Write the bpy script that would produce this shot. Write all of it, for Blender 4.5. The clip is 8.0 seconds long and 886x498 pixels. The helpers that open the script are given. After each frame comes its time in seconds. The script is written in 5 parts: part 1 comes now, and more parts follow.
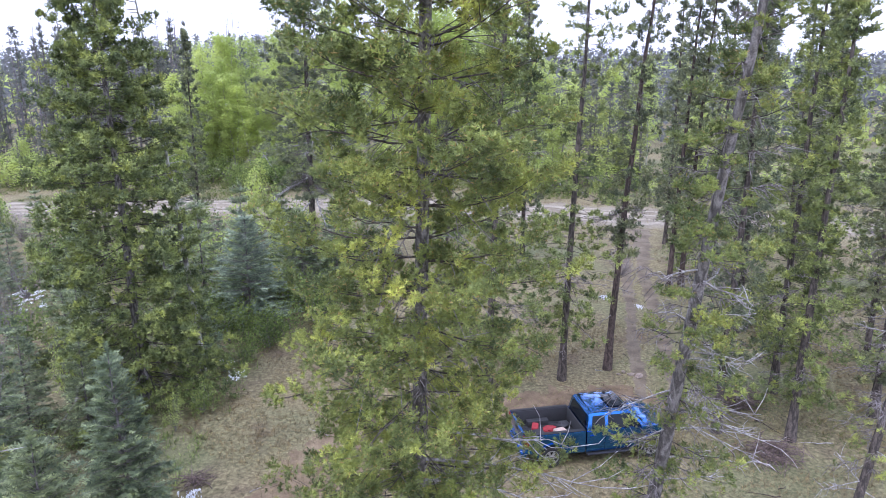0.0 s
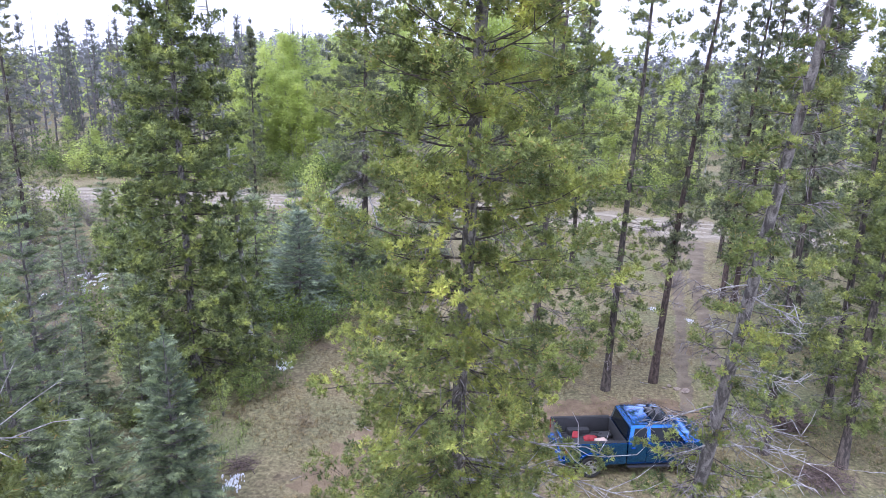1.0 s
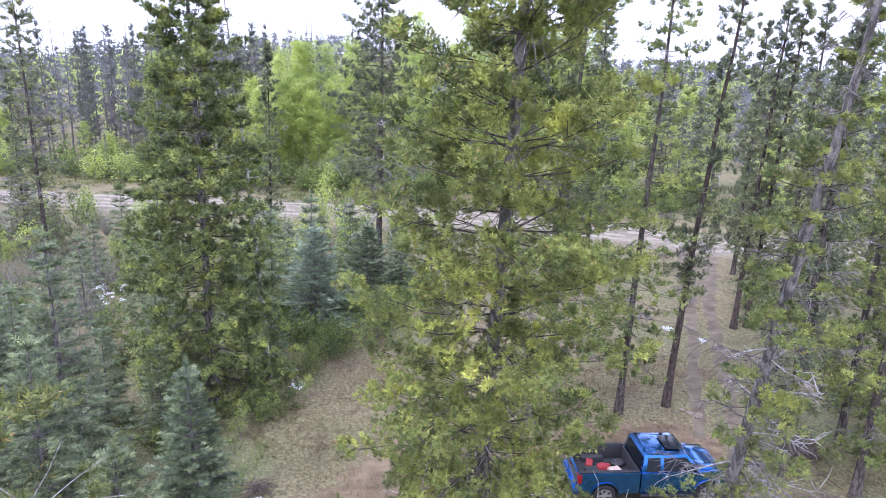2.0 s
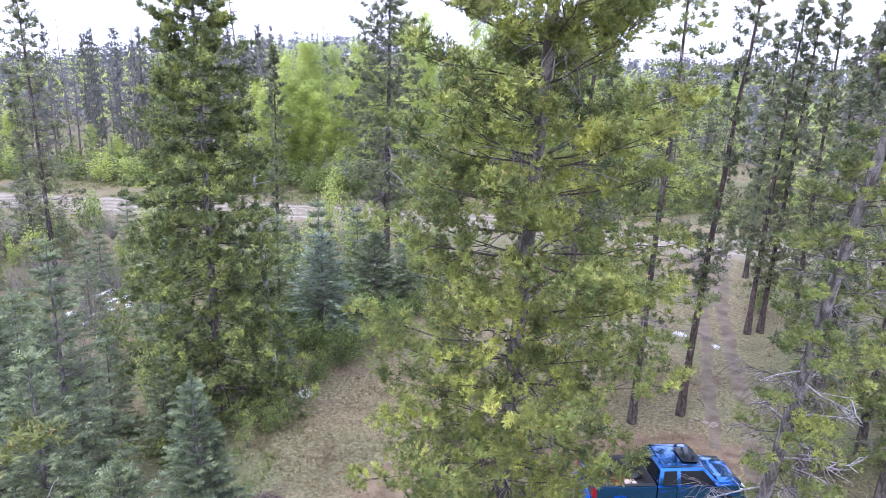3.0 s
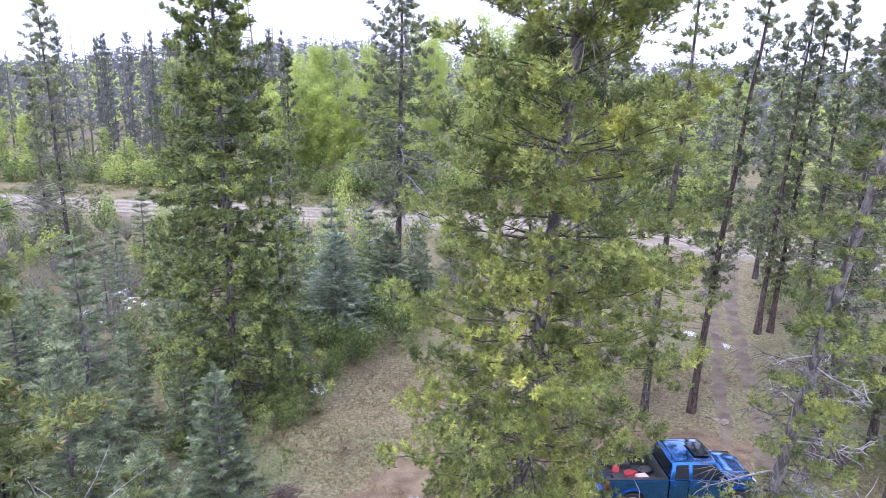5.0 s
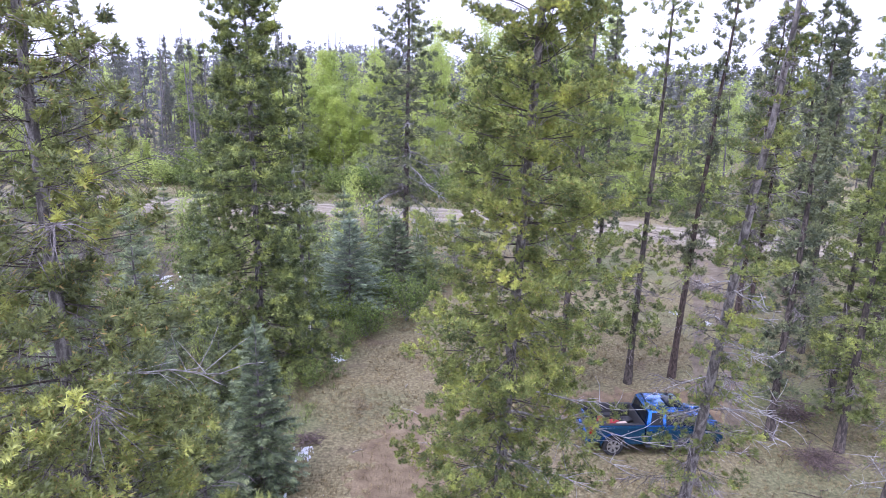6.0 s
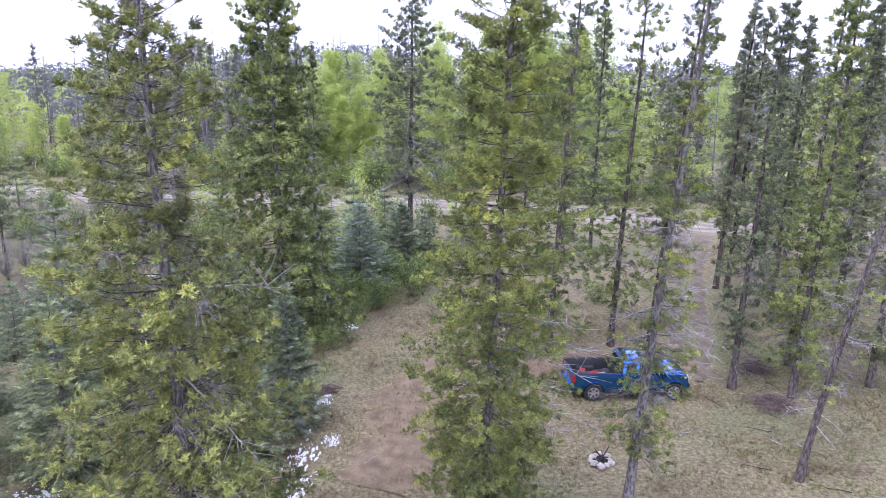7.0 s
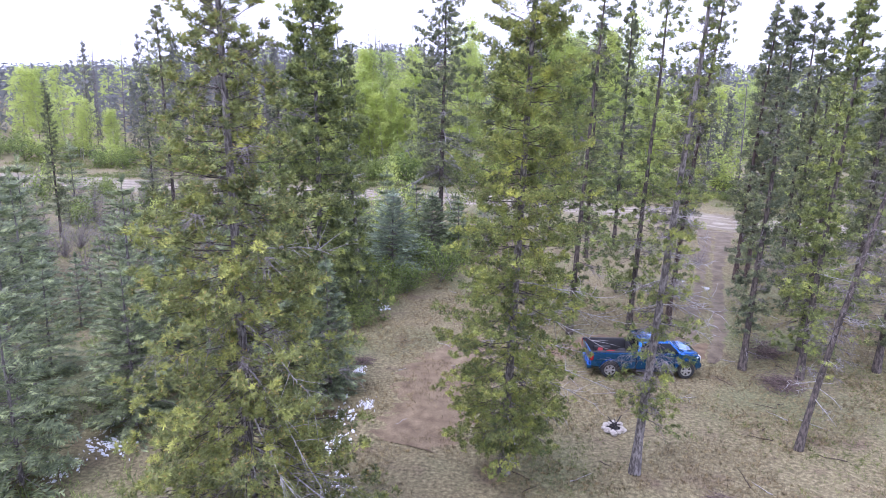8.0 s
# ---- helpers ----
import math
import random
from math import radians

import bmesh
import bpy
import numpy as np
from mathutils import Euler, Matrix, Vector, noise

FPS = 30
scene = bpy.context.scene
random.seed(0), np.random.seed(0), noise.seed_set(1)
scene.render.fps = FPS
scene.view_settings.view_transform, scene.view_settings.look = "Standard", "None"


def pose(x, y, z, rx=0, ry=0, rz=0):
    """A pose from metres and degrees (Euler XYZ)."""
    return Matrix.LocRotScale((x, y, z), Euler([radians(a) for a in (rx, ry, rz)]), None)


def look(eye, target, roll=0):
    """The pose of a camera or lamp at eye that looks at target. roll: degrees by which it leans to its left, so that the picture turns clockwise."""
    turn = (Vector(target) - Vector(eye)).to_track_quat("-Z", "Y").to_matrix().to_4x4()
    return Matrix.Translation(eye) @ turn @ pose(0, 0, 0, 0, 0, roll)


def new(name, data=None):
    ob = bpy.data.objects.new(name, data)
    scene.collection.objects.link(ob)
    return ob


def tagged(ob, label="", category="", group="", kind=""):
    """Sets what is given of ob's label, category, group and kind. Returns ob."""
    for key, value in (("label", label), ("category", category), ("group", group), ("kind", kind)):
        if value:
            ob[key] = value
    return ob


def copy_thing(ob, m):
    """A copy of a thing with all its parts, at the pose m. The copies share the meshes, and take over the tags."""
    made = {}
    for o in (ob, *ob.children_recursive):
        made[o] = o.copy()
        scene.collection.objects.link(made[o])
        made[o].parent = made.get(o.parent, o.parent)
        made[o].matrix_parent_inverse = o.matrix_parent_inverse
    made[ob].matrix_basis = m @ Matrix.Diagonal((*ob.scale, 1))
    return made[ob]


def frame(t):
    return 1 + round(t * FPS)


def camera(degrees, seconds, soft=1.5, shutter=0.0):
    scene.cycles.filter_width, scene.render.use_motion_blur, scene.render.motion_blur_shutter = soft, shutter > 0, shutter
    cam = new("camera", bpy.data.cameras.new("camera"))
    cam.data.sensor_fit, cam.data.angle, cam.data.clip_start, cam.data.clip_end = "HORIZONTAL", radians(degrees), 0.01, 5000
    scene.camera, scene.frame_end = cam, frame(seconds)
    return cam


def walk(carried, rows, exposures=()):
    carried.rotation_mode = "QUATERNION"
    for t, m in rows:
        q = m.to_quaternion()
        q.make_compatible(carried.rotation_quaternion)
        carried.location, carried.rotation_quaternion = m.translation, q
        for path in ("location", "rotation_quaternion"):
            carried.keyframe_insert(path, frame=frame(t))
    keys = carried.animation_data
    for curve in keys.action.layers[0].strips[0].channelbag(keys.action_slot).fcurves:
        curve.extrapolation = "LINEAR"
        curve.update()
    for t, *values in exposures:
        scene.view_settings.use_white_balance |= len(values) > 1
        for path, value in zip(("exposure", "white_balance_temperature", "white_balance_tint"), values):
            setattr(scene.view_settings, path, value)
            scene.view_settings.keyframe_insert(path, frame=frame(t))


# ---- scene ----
cam = camera(65.2, 8.0, 0.5)
PATH = [
    (0, (0.278, 0.659, 13.404), (0.275, 2.593, 12.897), -0.3),
    (0.5, (0.371, 0.428, 13.314), (0.249, 2.359, 12.81), 1.1),
    (1, (0.333, 0.512, 13.43), (0.186, 2.442, 12.928), 1.4),
    (1.5, (0.191, 0.367, 14.175), (0.029, 2.296, 13.673), 1.7),
    (3, (-0.14, 1.042, 14.567), (-0.333, 2.968, 14.065), 1.5),
    (3.5, (-0.247, 1.399, 14.521), (-0.449, 3.325, 14.019), 1.5),
    (4, (-0.338, 1.618, 14.504), (-0.546, 3.544, 14.004), 1.5),
    (4.5, (-0.37, 1.541, 14.491), (-0.583, 3.467, 13.998), 1.4),
    (4.7, (-0.363, 1.283, 14.474), (-0.577, 3.209, 13.98), 1.4),
    (5.8, (-0.161, -2.377, 14.277), (-0.376, -0.447, 13.797), 1.4),
    (6, (0.012, -3.125, 14.235), (-0.212, -1.197, 13.754), 1.2),
    (6.5, (0.334, -5.357, 14.106), (0.105, -3.43, 13.625), 1.0),
    (7, (0.584, -7.25, 14.043), (0.352, -5.323, 13.56), 0.8),
    (7.5, (0.764, -8.713, 13.967), (0.525, -6.787, 13.483), 0.9),
    (8, (0.934, -9.794, 13.91), (0.62, -7.879, 13.424), 1.2),
]
walk(cam, [(t, look(eye, target, roll)) for t, eye, target, roll in PATH], [(0.0, 0.82, 5480, 26), (1.5, 0.95, 5480, 27), (3.0, 1.01, 5480, 29), (4.5, 1.0, 5480, 29), (6.0, 0.90, 5480, 33), (8.0, 0.89, 5480, 33)])

# ---- sky and light: a bright overcast day ----
SUN_UP, SUN_ROT = radians(58), radians(215)
world = bpy.data.worlds.new("overcast_sky")
scene.world = world
world.use_nodes = True
wn, wl = world.node_tree.nodes, world.node_tree.links
wn.clear()
sky = wn.new("ShaderNodeTexSky")
sky.sky_type, sky.sun_disc = "NISHITA", False
sky.sun_elevation, sky.sun_rotation = SUN_UP, SUN_ROT
sky.air_density, sky.dust_density, sky.ozone_density = 1.0, 4.0, 1.0
veil = wn.new("ShaderNodeHueSaturation")
veil.inputs["Saturation"].default_value = 0.22
cloud = wn.new("ShaderNodeMix")
cloud.data_type = "RGBA"
cloud.inputs["Factor"].default_value = 0.6
cloud.inputs["B"].default_value = (12.0, 12.8, 14.4, 1)
bg = wn.new("ShaderNodeBackground")
bg.inputs["Strength"].default_value = 0.11
wo = wn.new("ShaderNodeOutputWorld")
wl.new(sky.outputs[0], veil.inputs["Color"])
wl.new(veil.outputs[0], cloud.inputs["A"])
wl.new(cloud.outputs["Result"], bg.inputs["Color"])
wl.new(bg.outputs[0], wo.inputs[0])
sun_data = bpy.data.lights.new("sun", "SUN")
sun_data.energy, sun_data.angle, sun_data.color = 0.9, radians(24), (1.0, 0.97, 0.93)
sun = new("sun", sun_data)
SUN_WAY = Vector((math.sin(SUN_ROT) * math.cos(SUN_UP), math.cos(SUN_ROT) * math.cos(SUN_UP), math.sin(SUN_UP)))
sun.matrix_world = look(SUN_WAY * 60, (0, 0, 0))


# ---- materials ----
def material(name, build, rough=0.8):
    m = bpy.data.materials.new(name)
    m.use_nodes = True
    n, l = m.node_tree.nodes, m.node_tree.links
    bsdf = n["Principled BSDF"]
    bsdf.inputs["Roughness"].default_value = rough
    build(n, l, bsdf)
    return m


def tex_noise(n, l, scale, detail=4.0, coords="Object", stretch=None):
    c = n.new("ShaderNodeTexCoord")
    t = n.new("ShaderNodeTexNoise")
    t.inputs["Scale"].default_value, t.inputs["Detail"].default_value = scale, detail
    src = c.outputs[coords]
    if stretch:
        mp = n.new("ShaderNodeMapping")
        mp.inputs["Scale"].default_value = stretch
        l.new(src, mp.inputs[0])
        src = mp.outputs[0]
    l.new(src, t.inputs["Vector"])
    return t.outputs["Fac"]


def ramp(n, l, fac, stops):
    r = n.new("ShaderNodeValToRGB")
    while len(r.color_ramp.elements) < len(stops):
        r.color_ramp.elements.new(0.5)
    for e, (p, c) in zip(r.color_ramp.elements, stops):
        e.position, e.color = p, (*c, 1) if len(c) == 3 else c
    l.new(fac, r.inputs[0])
    return r.outputs[0]


def blend(n, l, a, b, fac, mode="MIX"):
    m = n.new("ShaderNodeMix")
    m.data_type, m.blend_type = "RGBA", mode
    for sock, v in (("A", a), ("B", b), ("Factor", fac)):
        s = next(i for i in m.inputs if i.name == sock and i.enabled)
        if isinstance(v, bpy.types.NodeSocket):
            l.new(v, s)
        else:
            s.default_value = (*v, 1) if isinstance(v, tuple) else v
    return m.outputs["Result"]


def bump(n, l, bsdf, height, strength=0.4, distance=0.02):
    b = n.new("ShaderNodeBump")
    b.inputs["Strength"].default_value, b.inputs["Distance"].default_value = strength, distance
    l.new(height, b.inputs["Height"])
    l.new(b.outputs[0], bsdf.inputs["Normal"])


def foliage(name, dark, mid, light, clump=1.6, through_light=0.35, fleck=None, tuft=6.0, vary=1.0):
    """Needles or leaves: colour by the single needle, by the clump and by the tree, plus painted light and dark tufts,
    with light coming through.
    """
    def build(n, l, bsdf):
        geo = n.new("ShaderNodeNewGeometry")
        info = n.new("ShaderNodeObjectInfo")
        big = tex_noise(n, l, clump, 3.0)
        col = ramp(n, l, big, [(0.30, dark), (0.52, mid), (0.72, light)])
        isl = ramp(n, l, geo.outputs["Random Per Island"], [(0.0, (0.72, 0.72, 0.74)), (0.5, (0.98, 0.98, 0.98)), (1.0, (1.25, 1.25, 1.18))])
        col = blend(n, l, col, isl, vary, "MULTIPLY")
        # Random tuft noise in the colour stands in for lit tips, shaded gaps.
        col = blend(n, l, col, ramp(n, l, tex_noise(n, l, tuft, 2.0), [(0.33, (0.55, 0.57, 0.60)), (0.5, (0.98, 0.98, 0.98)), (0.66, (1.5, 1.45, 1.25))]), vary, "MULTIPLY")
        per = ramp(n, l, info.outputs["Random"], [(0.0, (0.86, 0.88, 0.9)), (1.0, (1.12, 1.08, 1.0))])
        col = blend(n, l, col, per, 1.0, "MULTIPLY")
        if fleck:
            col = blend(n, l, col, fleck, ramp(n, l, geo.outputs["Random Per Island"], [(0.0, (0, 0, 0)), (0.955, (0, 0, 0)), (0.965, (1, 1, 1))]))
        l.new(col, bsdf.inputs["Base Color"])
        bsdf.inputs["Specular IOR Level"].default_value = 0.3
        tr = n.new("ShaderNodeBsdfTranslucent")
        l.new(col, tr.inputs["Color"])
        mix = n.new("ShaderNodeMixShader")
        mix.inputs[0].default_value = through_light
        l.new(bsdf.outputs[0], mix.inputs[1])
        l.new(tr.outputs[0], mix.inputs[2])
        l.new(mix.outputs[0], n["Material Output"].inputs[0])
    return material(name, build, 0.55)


def bark(name, dark, light, patch=None):
    def build(n, l, bsdf):
        fine = tex_noise(n, l, 13.0, 8.0, stretch=(1, 1, 0.3))
        col = ramp(n, l, fine, [(0.42, dark), (0.6, light)])
        col = blend(n, l, col, ramp(n, l, tex_noise(n, l, 42.0, 3.0), [(0.35, (0.7, 0.7, 0.7)), (0.65, (1.25, 1.25, 1.25))]), 1.0, "MULTIPLY")
        if patch:
            col = blend(n, l, col, patch, ramp(n, l, tex_noise(n, l, 2.2, 4.0, stretch=(1, 1, 0.5)), [(0.5, (0, 0, 0)), (0.62, (1, 1, 1))]))
        l.new(col, bsdf.inputs["Base Color"])
        bump(n, l, bsdf, fine, 0.7, 0.03)
    return material(name, build, 0.9)


def mottled(name, colours, scale=3.0, rough=0.85, strength=0.3, fine=40.0, distance=0.01):
    def build(n, l, bsdf):
        a = ramp(n, l, tex_noise(n, l, scale, 5.0), [(0.3 + 0.4 * i / (len(colours) - 1), c) for i, c in enumerate(colours)])
        f = tex_noise(n, l, fine, 4.0)
        b = ramp(n, l, f, [(0.3, (0.75, 0.75, 0.75)), (0.7, (1.2, 1.2, 1.2))])
        l.new(blend(n, l, a, b, 1.0, "MULTIPLY"), bsdf.inputs["Base Color"])
        bump(n, l, bsdf, f, strength, distance)
    return material(name, build, rough)


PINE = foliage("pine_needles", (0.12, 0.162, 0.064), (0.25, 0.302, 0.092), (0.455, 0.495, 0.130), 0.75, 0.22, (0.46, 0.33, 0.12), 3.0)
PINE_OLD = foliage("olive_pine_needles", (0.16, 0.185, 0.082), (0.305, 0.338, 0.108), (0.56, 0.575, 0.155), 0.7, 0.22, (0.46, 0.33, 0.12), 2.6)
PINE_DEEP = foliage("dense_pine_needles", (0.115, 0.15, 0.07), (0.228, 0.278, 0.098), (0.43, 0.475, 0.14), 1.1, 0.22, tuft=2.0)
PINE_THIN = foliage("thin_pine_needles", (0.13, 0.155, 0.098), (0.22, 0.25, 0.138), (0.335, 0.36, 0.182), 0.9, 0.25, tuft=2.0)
# Haze is put into the next two colours: greyer, paler, less contrast.
PINE_FAR = foliage("hazed_pine_needles", (0.13, 0.14, 0.122), (0.185, 0.197, 0.165), (0.25, 0.265, 0.205), 0.6, 0.4, tuft=2.0, vary=0.4)
HILLWOOD = foliage("hazed_hill_conifers", (0.17, 0.178, 0.18), (0.215, 0.222, 0.215), (0.27, 0.28, 0.25), 0.05, 0.4, tuft=0.3, vary=0.3)
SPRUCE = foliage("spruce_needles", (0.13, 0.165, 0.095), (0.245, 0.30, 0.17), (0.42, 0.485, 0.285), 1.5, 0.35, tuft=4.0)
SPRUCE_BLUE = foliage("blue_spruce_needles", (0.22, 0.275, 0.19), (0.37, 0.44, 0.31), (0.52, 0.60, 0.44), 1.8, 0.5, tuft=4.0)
# The low vary flattens leaf contrast, as haze over the far stands.
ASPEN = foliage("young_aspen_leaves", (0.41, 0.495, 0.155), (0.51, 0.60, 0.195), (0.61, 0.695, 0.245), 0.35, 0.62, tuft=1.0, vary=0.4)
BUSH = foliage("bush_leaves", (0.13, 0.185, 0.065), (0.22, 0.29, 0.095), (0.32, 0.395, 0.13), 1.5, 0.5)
BARK = bark("pine_bark", (0.10, 0.09, 0.083), (0.28, 0.258, 0.24))
BARK_DARK = bark("dark_pine_bark", (0.05, 0.042, 0.036), (0.145, 0.12, 0.10))
BARK_RED = bark("red_brown_bark", (0.050, 0.036, 0.030), (0.125, 0.092, 0.076))
# Wood of the far snags, its grey lightened to paint in haze.
BARK_SNAG = bark("hazed_grey_snag_wood", (0.12, 0.108, 0.112), (0.235, 0.212, 0.215))
BARK_ASPEN = bark("aspen_bark", (0.30, 0.30, 0.25), (0.56, 0.56, 0.48), (0.12, 0.11, 0.09))
DEADWOOD = bark("weathered_deadwood", (0.27, 0.25, 0.24), (0.50, 0.48, 0.46))
TWIG = bark("grey_twigs", (0.15, 0.13, 0.125), (0.33, 0.30, 0.29))
SNOW = mottled("old_snow", [(0.72, 0.74, 0.78), (0.86, 0.87, 0.9)], 6.0, 0.6, 0.5, 30.0)
STONE = mottled("pale_stone", [(0.26, 0.235, 0.195), (0.44, 0.40, 0.335), (0.57, 0.53, 0.445)], 5.0, 0.8, 0.4, 30.0)
CHAR = mottled("charred_wood", [(0.015, 0.014, 0.013), (0.06, 0.055, 0.05)], 6.0)


def ground_colour(n, l):
    """Dry straw, needle litter and green growth in patches; also gives the fine grain."""
    big = tex_noise(n, l, 0.11, 5.0)
    mid = tex_noise(n, l, 0.55, 6.0)
    fine = tex_noise(n, l, 7.0, 6.0)
    grain = tex_noise(n, l, 34.0, 4.0)
    straw = ramp(n, l, fine, [(0.28, (0.097, 0.081, 0.04)), (0.5, (0.212, 0.180, 0.09)), (0.72, (0.352, 0.304, 0.165))])
    litter = ramp(n, l, fine, [(0.3, (0.085, 0.057, 0.036)), (0.7, (0.205, 0.145, 0.09))])
    green = ramp(n, l, fine, [(0.3, (0.078, 0.10, 0.040)), (0.7, (0.178, 0.212, 0.088))])
    col = blend(n, l, straw, litter, ramp(n, l, mid, [(0.54, (0, 0, 0)), (0.68, (0.8, 0.8, 0.8))]))
    col = blend(n, l, col, green, ramp(n, l, big, [(0.48, (0, 0, 0)), (0.64, (0.66, 0.66, 0.66))]))
    return blend(n, l, col, ramp(n, l, grain, [(0.3, (0.62, 0.62, 0.62)), (0.7, (1.3, 1.3, 1.3))]), 1.0, "MULTIPLY"), grain


def ground_build(n, l, bsdf):
    col, grain = ground_colour(n, l)
    l.new(col, bsdf.inputs["Base Color"])
    bump(n, l, bsdf, grain, 0.8, 0.04)


def patches(n, l, colours, scale, fine):
    a = ramp(n, l, tex_noise(n, l, scale, 5.0), [(0.3 + 0.4 * i / (len(colours) - 1), c) for i, c in enumerate(colours)])
    f = tex_noise(n, l, fine, 4.0)
    return blend(n, l, a, ramp(n, l, f, [(0.3, (0.75, 0.75, 0.75)), (0.7, (1.2, 1.2, 1.2))]), 1.0, "MULTIPLY"), f


def worn(name, colours, scale, fine, around=None, ragged=1.1, level=0.42):
    """Bare earth that gives way raggedly to what lies around it, by the wear across the band."""
    def build(n, l, bsdf):
        col, f = patches(n, l, colours, scale, fine)
        other = patches(n, l, *around)[0] if around else ground_colour(n, l)[0]
        att = n.new("ShaderNodeAttribute")
        att.attribute_name = "wear"
        add = n.new("ShaderNodeMath")
        add.operation = "MULTIPLY_ADD"
        add.inputs[1].default_value = ragged
        l.new(tex_noise(n, l, 1.7, 6.0), add.inputs[0])
        l.new(att.outputs["Fac"], add.inputs[2])
        half = ragged * 0.5
        mask = ramp(n, l, add.outputs[0], [(min(0.98, level + half - 0.14), (0, 0, 0)), (min(1.0, level + half + 0.14), (1, 1, 1))])
        l.new(blend(n, l, other, col, mask), bsdf.inputs["Base Color"])
        bump(n, l, bsdf, f, 0.6, 0.02)
    return material(name, build, 0.95)


GROUND = material("dry_grass_ground", ground_build, 0.95)
ROAD_TONES = ([(0.18, 0.15, 0.102), (0.23, 0.196, 0.137), (0.28, 0.242, 0.172)], 0.5, 12.0)
GRAVEL = worn("gravel_road_surface", *ROAD_TONES, ragged=0.6, level=0.2)
PALE = worn("packed_pale_gravel", [(0.27, 0.234, 0.178), (0.32, 0.283, 0.218), (0.36, 0.323, 0.25)], 0.7, 12.0, ROAD_TONES, 0.7, 0.35)
SOIL = worn("bare_damp_soil", [(0.11, 0.085, 0.055), (0.165, 0.132, 0.088), (0.225, 0.184, 0.127)], 1.3, 14.0, None, 1.1, 0.45)
LITTER_FAINT = worn("scattered_litter", [(0.125, 0.088, 0.05), (0.19, 0.14, 0.08), (0.255, 0.195, 0.115)], 1.6, 16.0, None, 1.7, 0.8)
LITTER = worn("red_brown_litter", [(0.125, 0.085, 0.05), (0.19, 0.135, 0.08), (0.255, 0.188, 0.113)], 1.6, 16.0, None, 1.4, 0.5)
DRYGRASS = foliage("dry_grass_blades", (0.165, 0.127, 0.065), (0.27, 0.215, 0.118), (0.38, 0.318, 0.185), 0.5, 0.3)
GREENGRASS = foliage("green_grass_blades", (0.09, 0.12, 0.03), (0.15, 0.19, 0.045), (0.22, 0.26, 0.07), 0.5, 0.3)


# ---- mesh helpers ----
def tri_mesh(name, verts, tris, mat, smooth=False):
    me = bpy.data.meshes.new(name)
    verts, tris = np.asarray(verts, np.float32), np.asarray(tris, np.int32)
    me.vertices.add(len(verts))
    me.vertices.foreach_set("co", verts.ravel())
    me.loops.add(tris.size)
    me.loops.foreach_set("vertex_index", tris.ravel())
    me.polygons.add(len(tris))
    me.polygons.foreach_set("loop_start", np.arange(0, tris.size, 3, dtype=np.int32))
    me.polygons.foreach_set("use_smooth", np.full(len(tris), smooth))
    me.update(calc_edges=True)
    me.materials.append(mat)
    return me


def tube(path, radii, sides=6):
    """Vertices and triangles of a tapered tube along a path, closed at its end."""
    path, radii = np.asarray(path, float), np.asarray(radii, float)
    k = len(path)
    tang = np.gradient(path, axis=0)
    tang /= np.linalg.norm(tang, axis=1)[:, None] + 1e-9
    ref = np.where(np.abs(tang[:, 2:3]) > 0.9, [[1.0, 0, 0]], [[0, 0, 1.0]])
    u = np.cross(tang, ref)
    u /= np.linalg.norm(u, axis=1)[:, None] + 1e-9
    w = np.cross(tang, u)
    a = np.linspace(0, 2 * np.pi, sides, endpoint=False)
    ring = np.cos(a)[None, :, None] * u[:, None] + np.sin(a)[None, :, None] * w[:, None]
    v = (path[:, None] + ring * radii[:, None, None]).reshape(-1, 3)
    i = np.arange(k - 1)[:, None] * sides
    j, jn = np.arange(sides)[None], (np.arange(sides)[None] + 1) % sides
    a0, b0, c0, d0 = i + j, i + jn, i + sides + jn, i + sides + j
    f = np.concatenate([np.stack([a0, b0, c0], -1).reshape(-1, 3), np.stack([a0, c0, d0], -1).reshape(-1, 3)])
    v = np.vstack([v, path[-1:]])
    tip = len(v) - 1
    e = (k - 1) * sides
    cap = np.stack([e + np.arange(sides), e + (np.arange(sides) + 1) % sides, np.full(sides, tip)], -1)
    return v, np.vstack([f, cap])


def joined(pieces):
    vs, fs, at = [], [], 0
    for v, f in pieces:
        vs.append(v)
        fs.append(np.asarray(f) + at)
        at += len(v)
    return np.vstack(vs), np.vstack(fs)


def unit(v):
    v = np.asarray(v, float)
    return v / (np.linalg.norm(v, axis=-1, keepdims=True) + 1e-9)


def tuft_shape(rng, needles, spread=(0.35, 1.15), width=0.10):
    """A bottlebrush shoot along +z: thin needles that start along its stem and point forward."""
    az = np.arange(needles) * 2.4 + rng.uniform(-0.5, 0.5, needles)
    z0 = rng.uniform(-0.75, 0.45, needles)
    pol = spread[0] + (spread[1] - spread[0]) * np.clip(0.75 - 0.8 * z0 + rng.uniform(-0.25, 0.25, needles), 0, 1)
    d = np.stack([np.sin(pol) * np.cos(az), np.sin(pol) * np.sin(az), np.cos(pol)], -1)
    side = unit(np.cross(d, [[0.0, 0.0, 1.0]] + rng.normal(size=(needles, 3)) * 0.3)) * width / 2
    start = np.stack([0 * az, 0 * az, z0], -1)
    ln = rng.uniform(0.75, 1.1, needles)[:, None]
    v = np.stack([start + side, start - side, start + d * ln], 1).reshape(-1, 3)
    return v, np.arange(needles * 3).reshape(-1, 3)


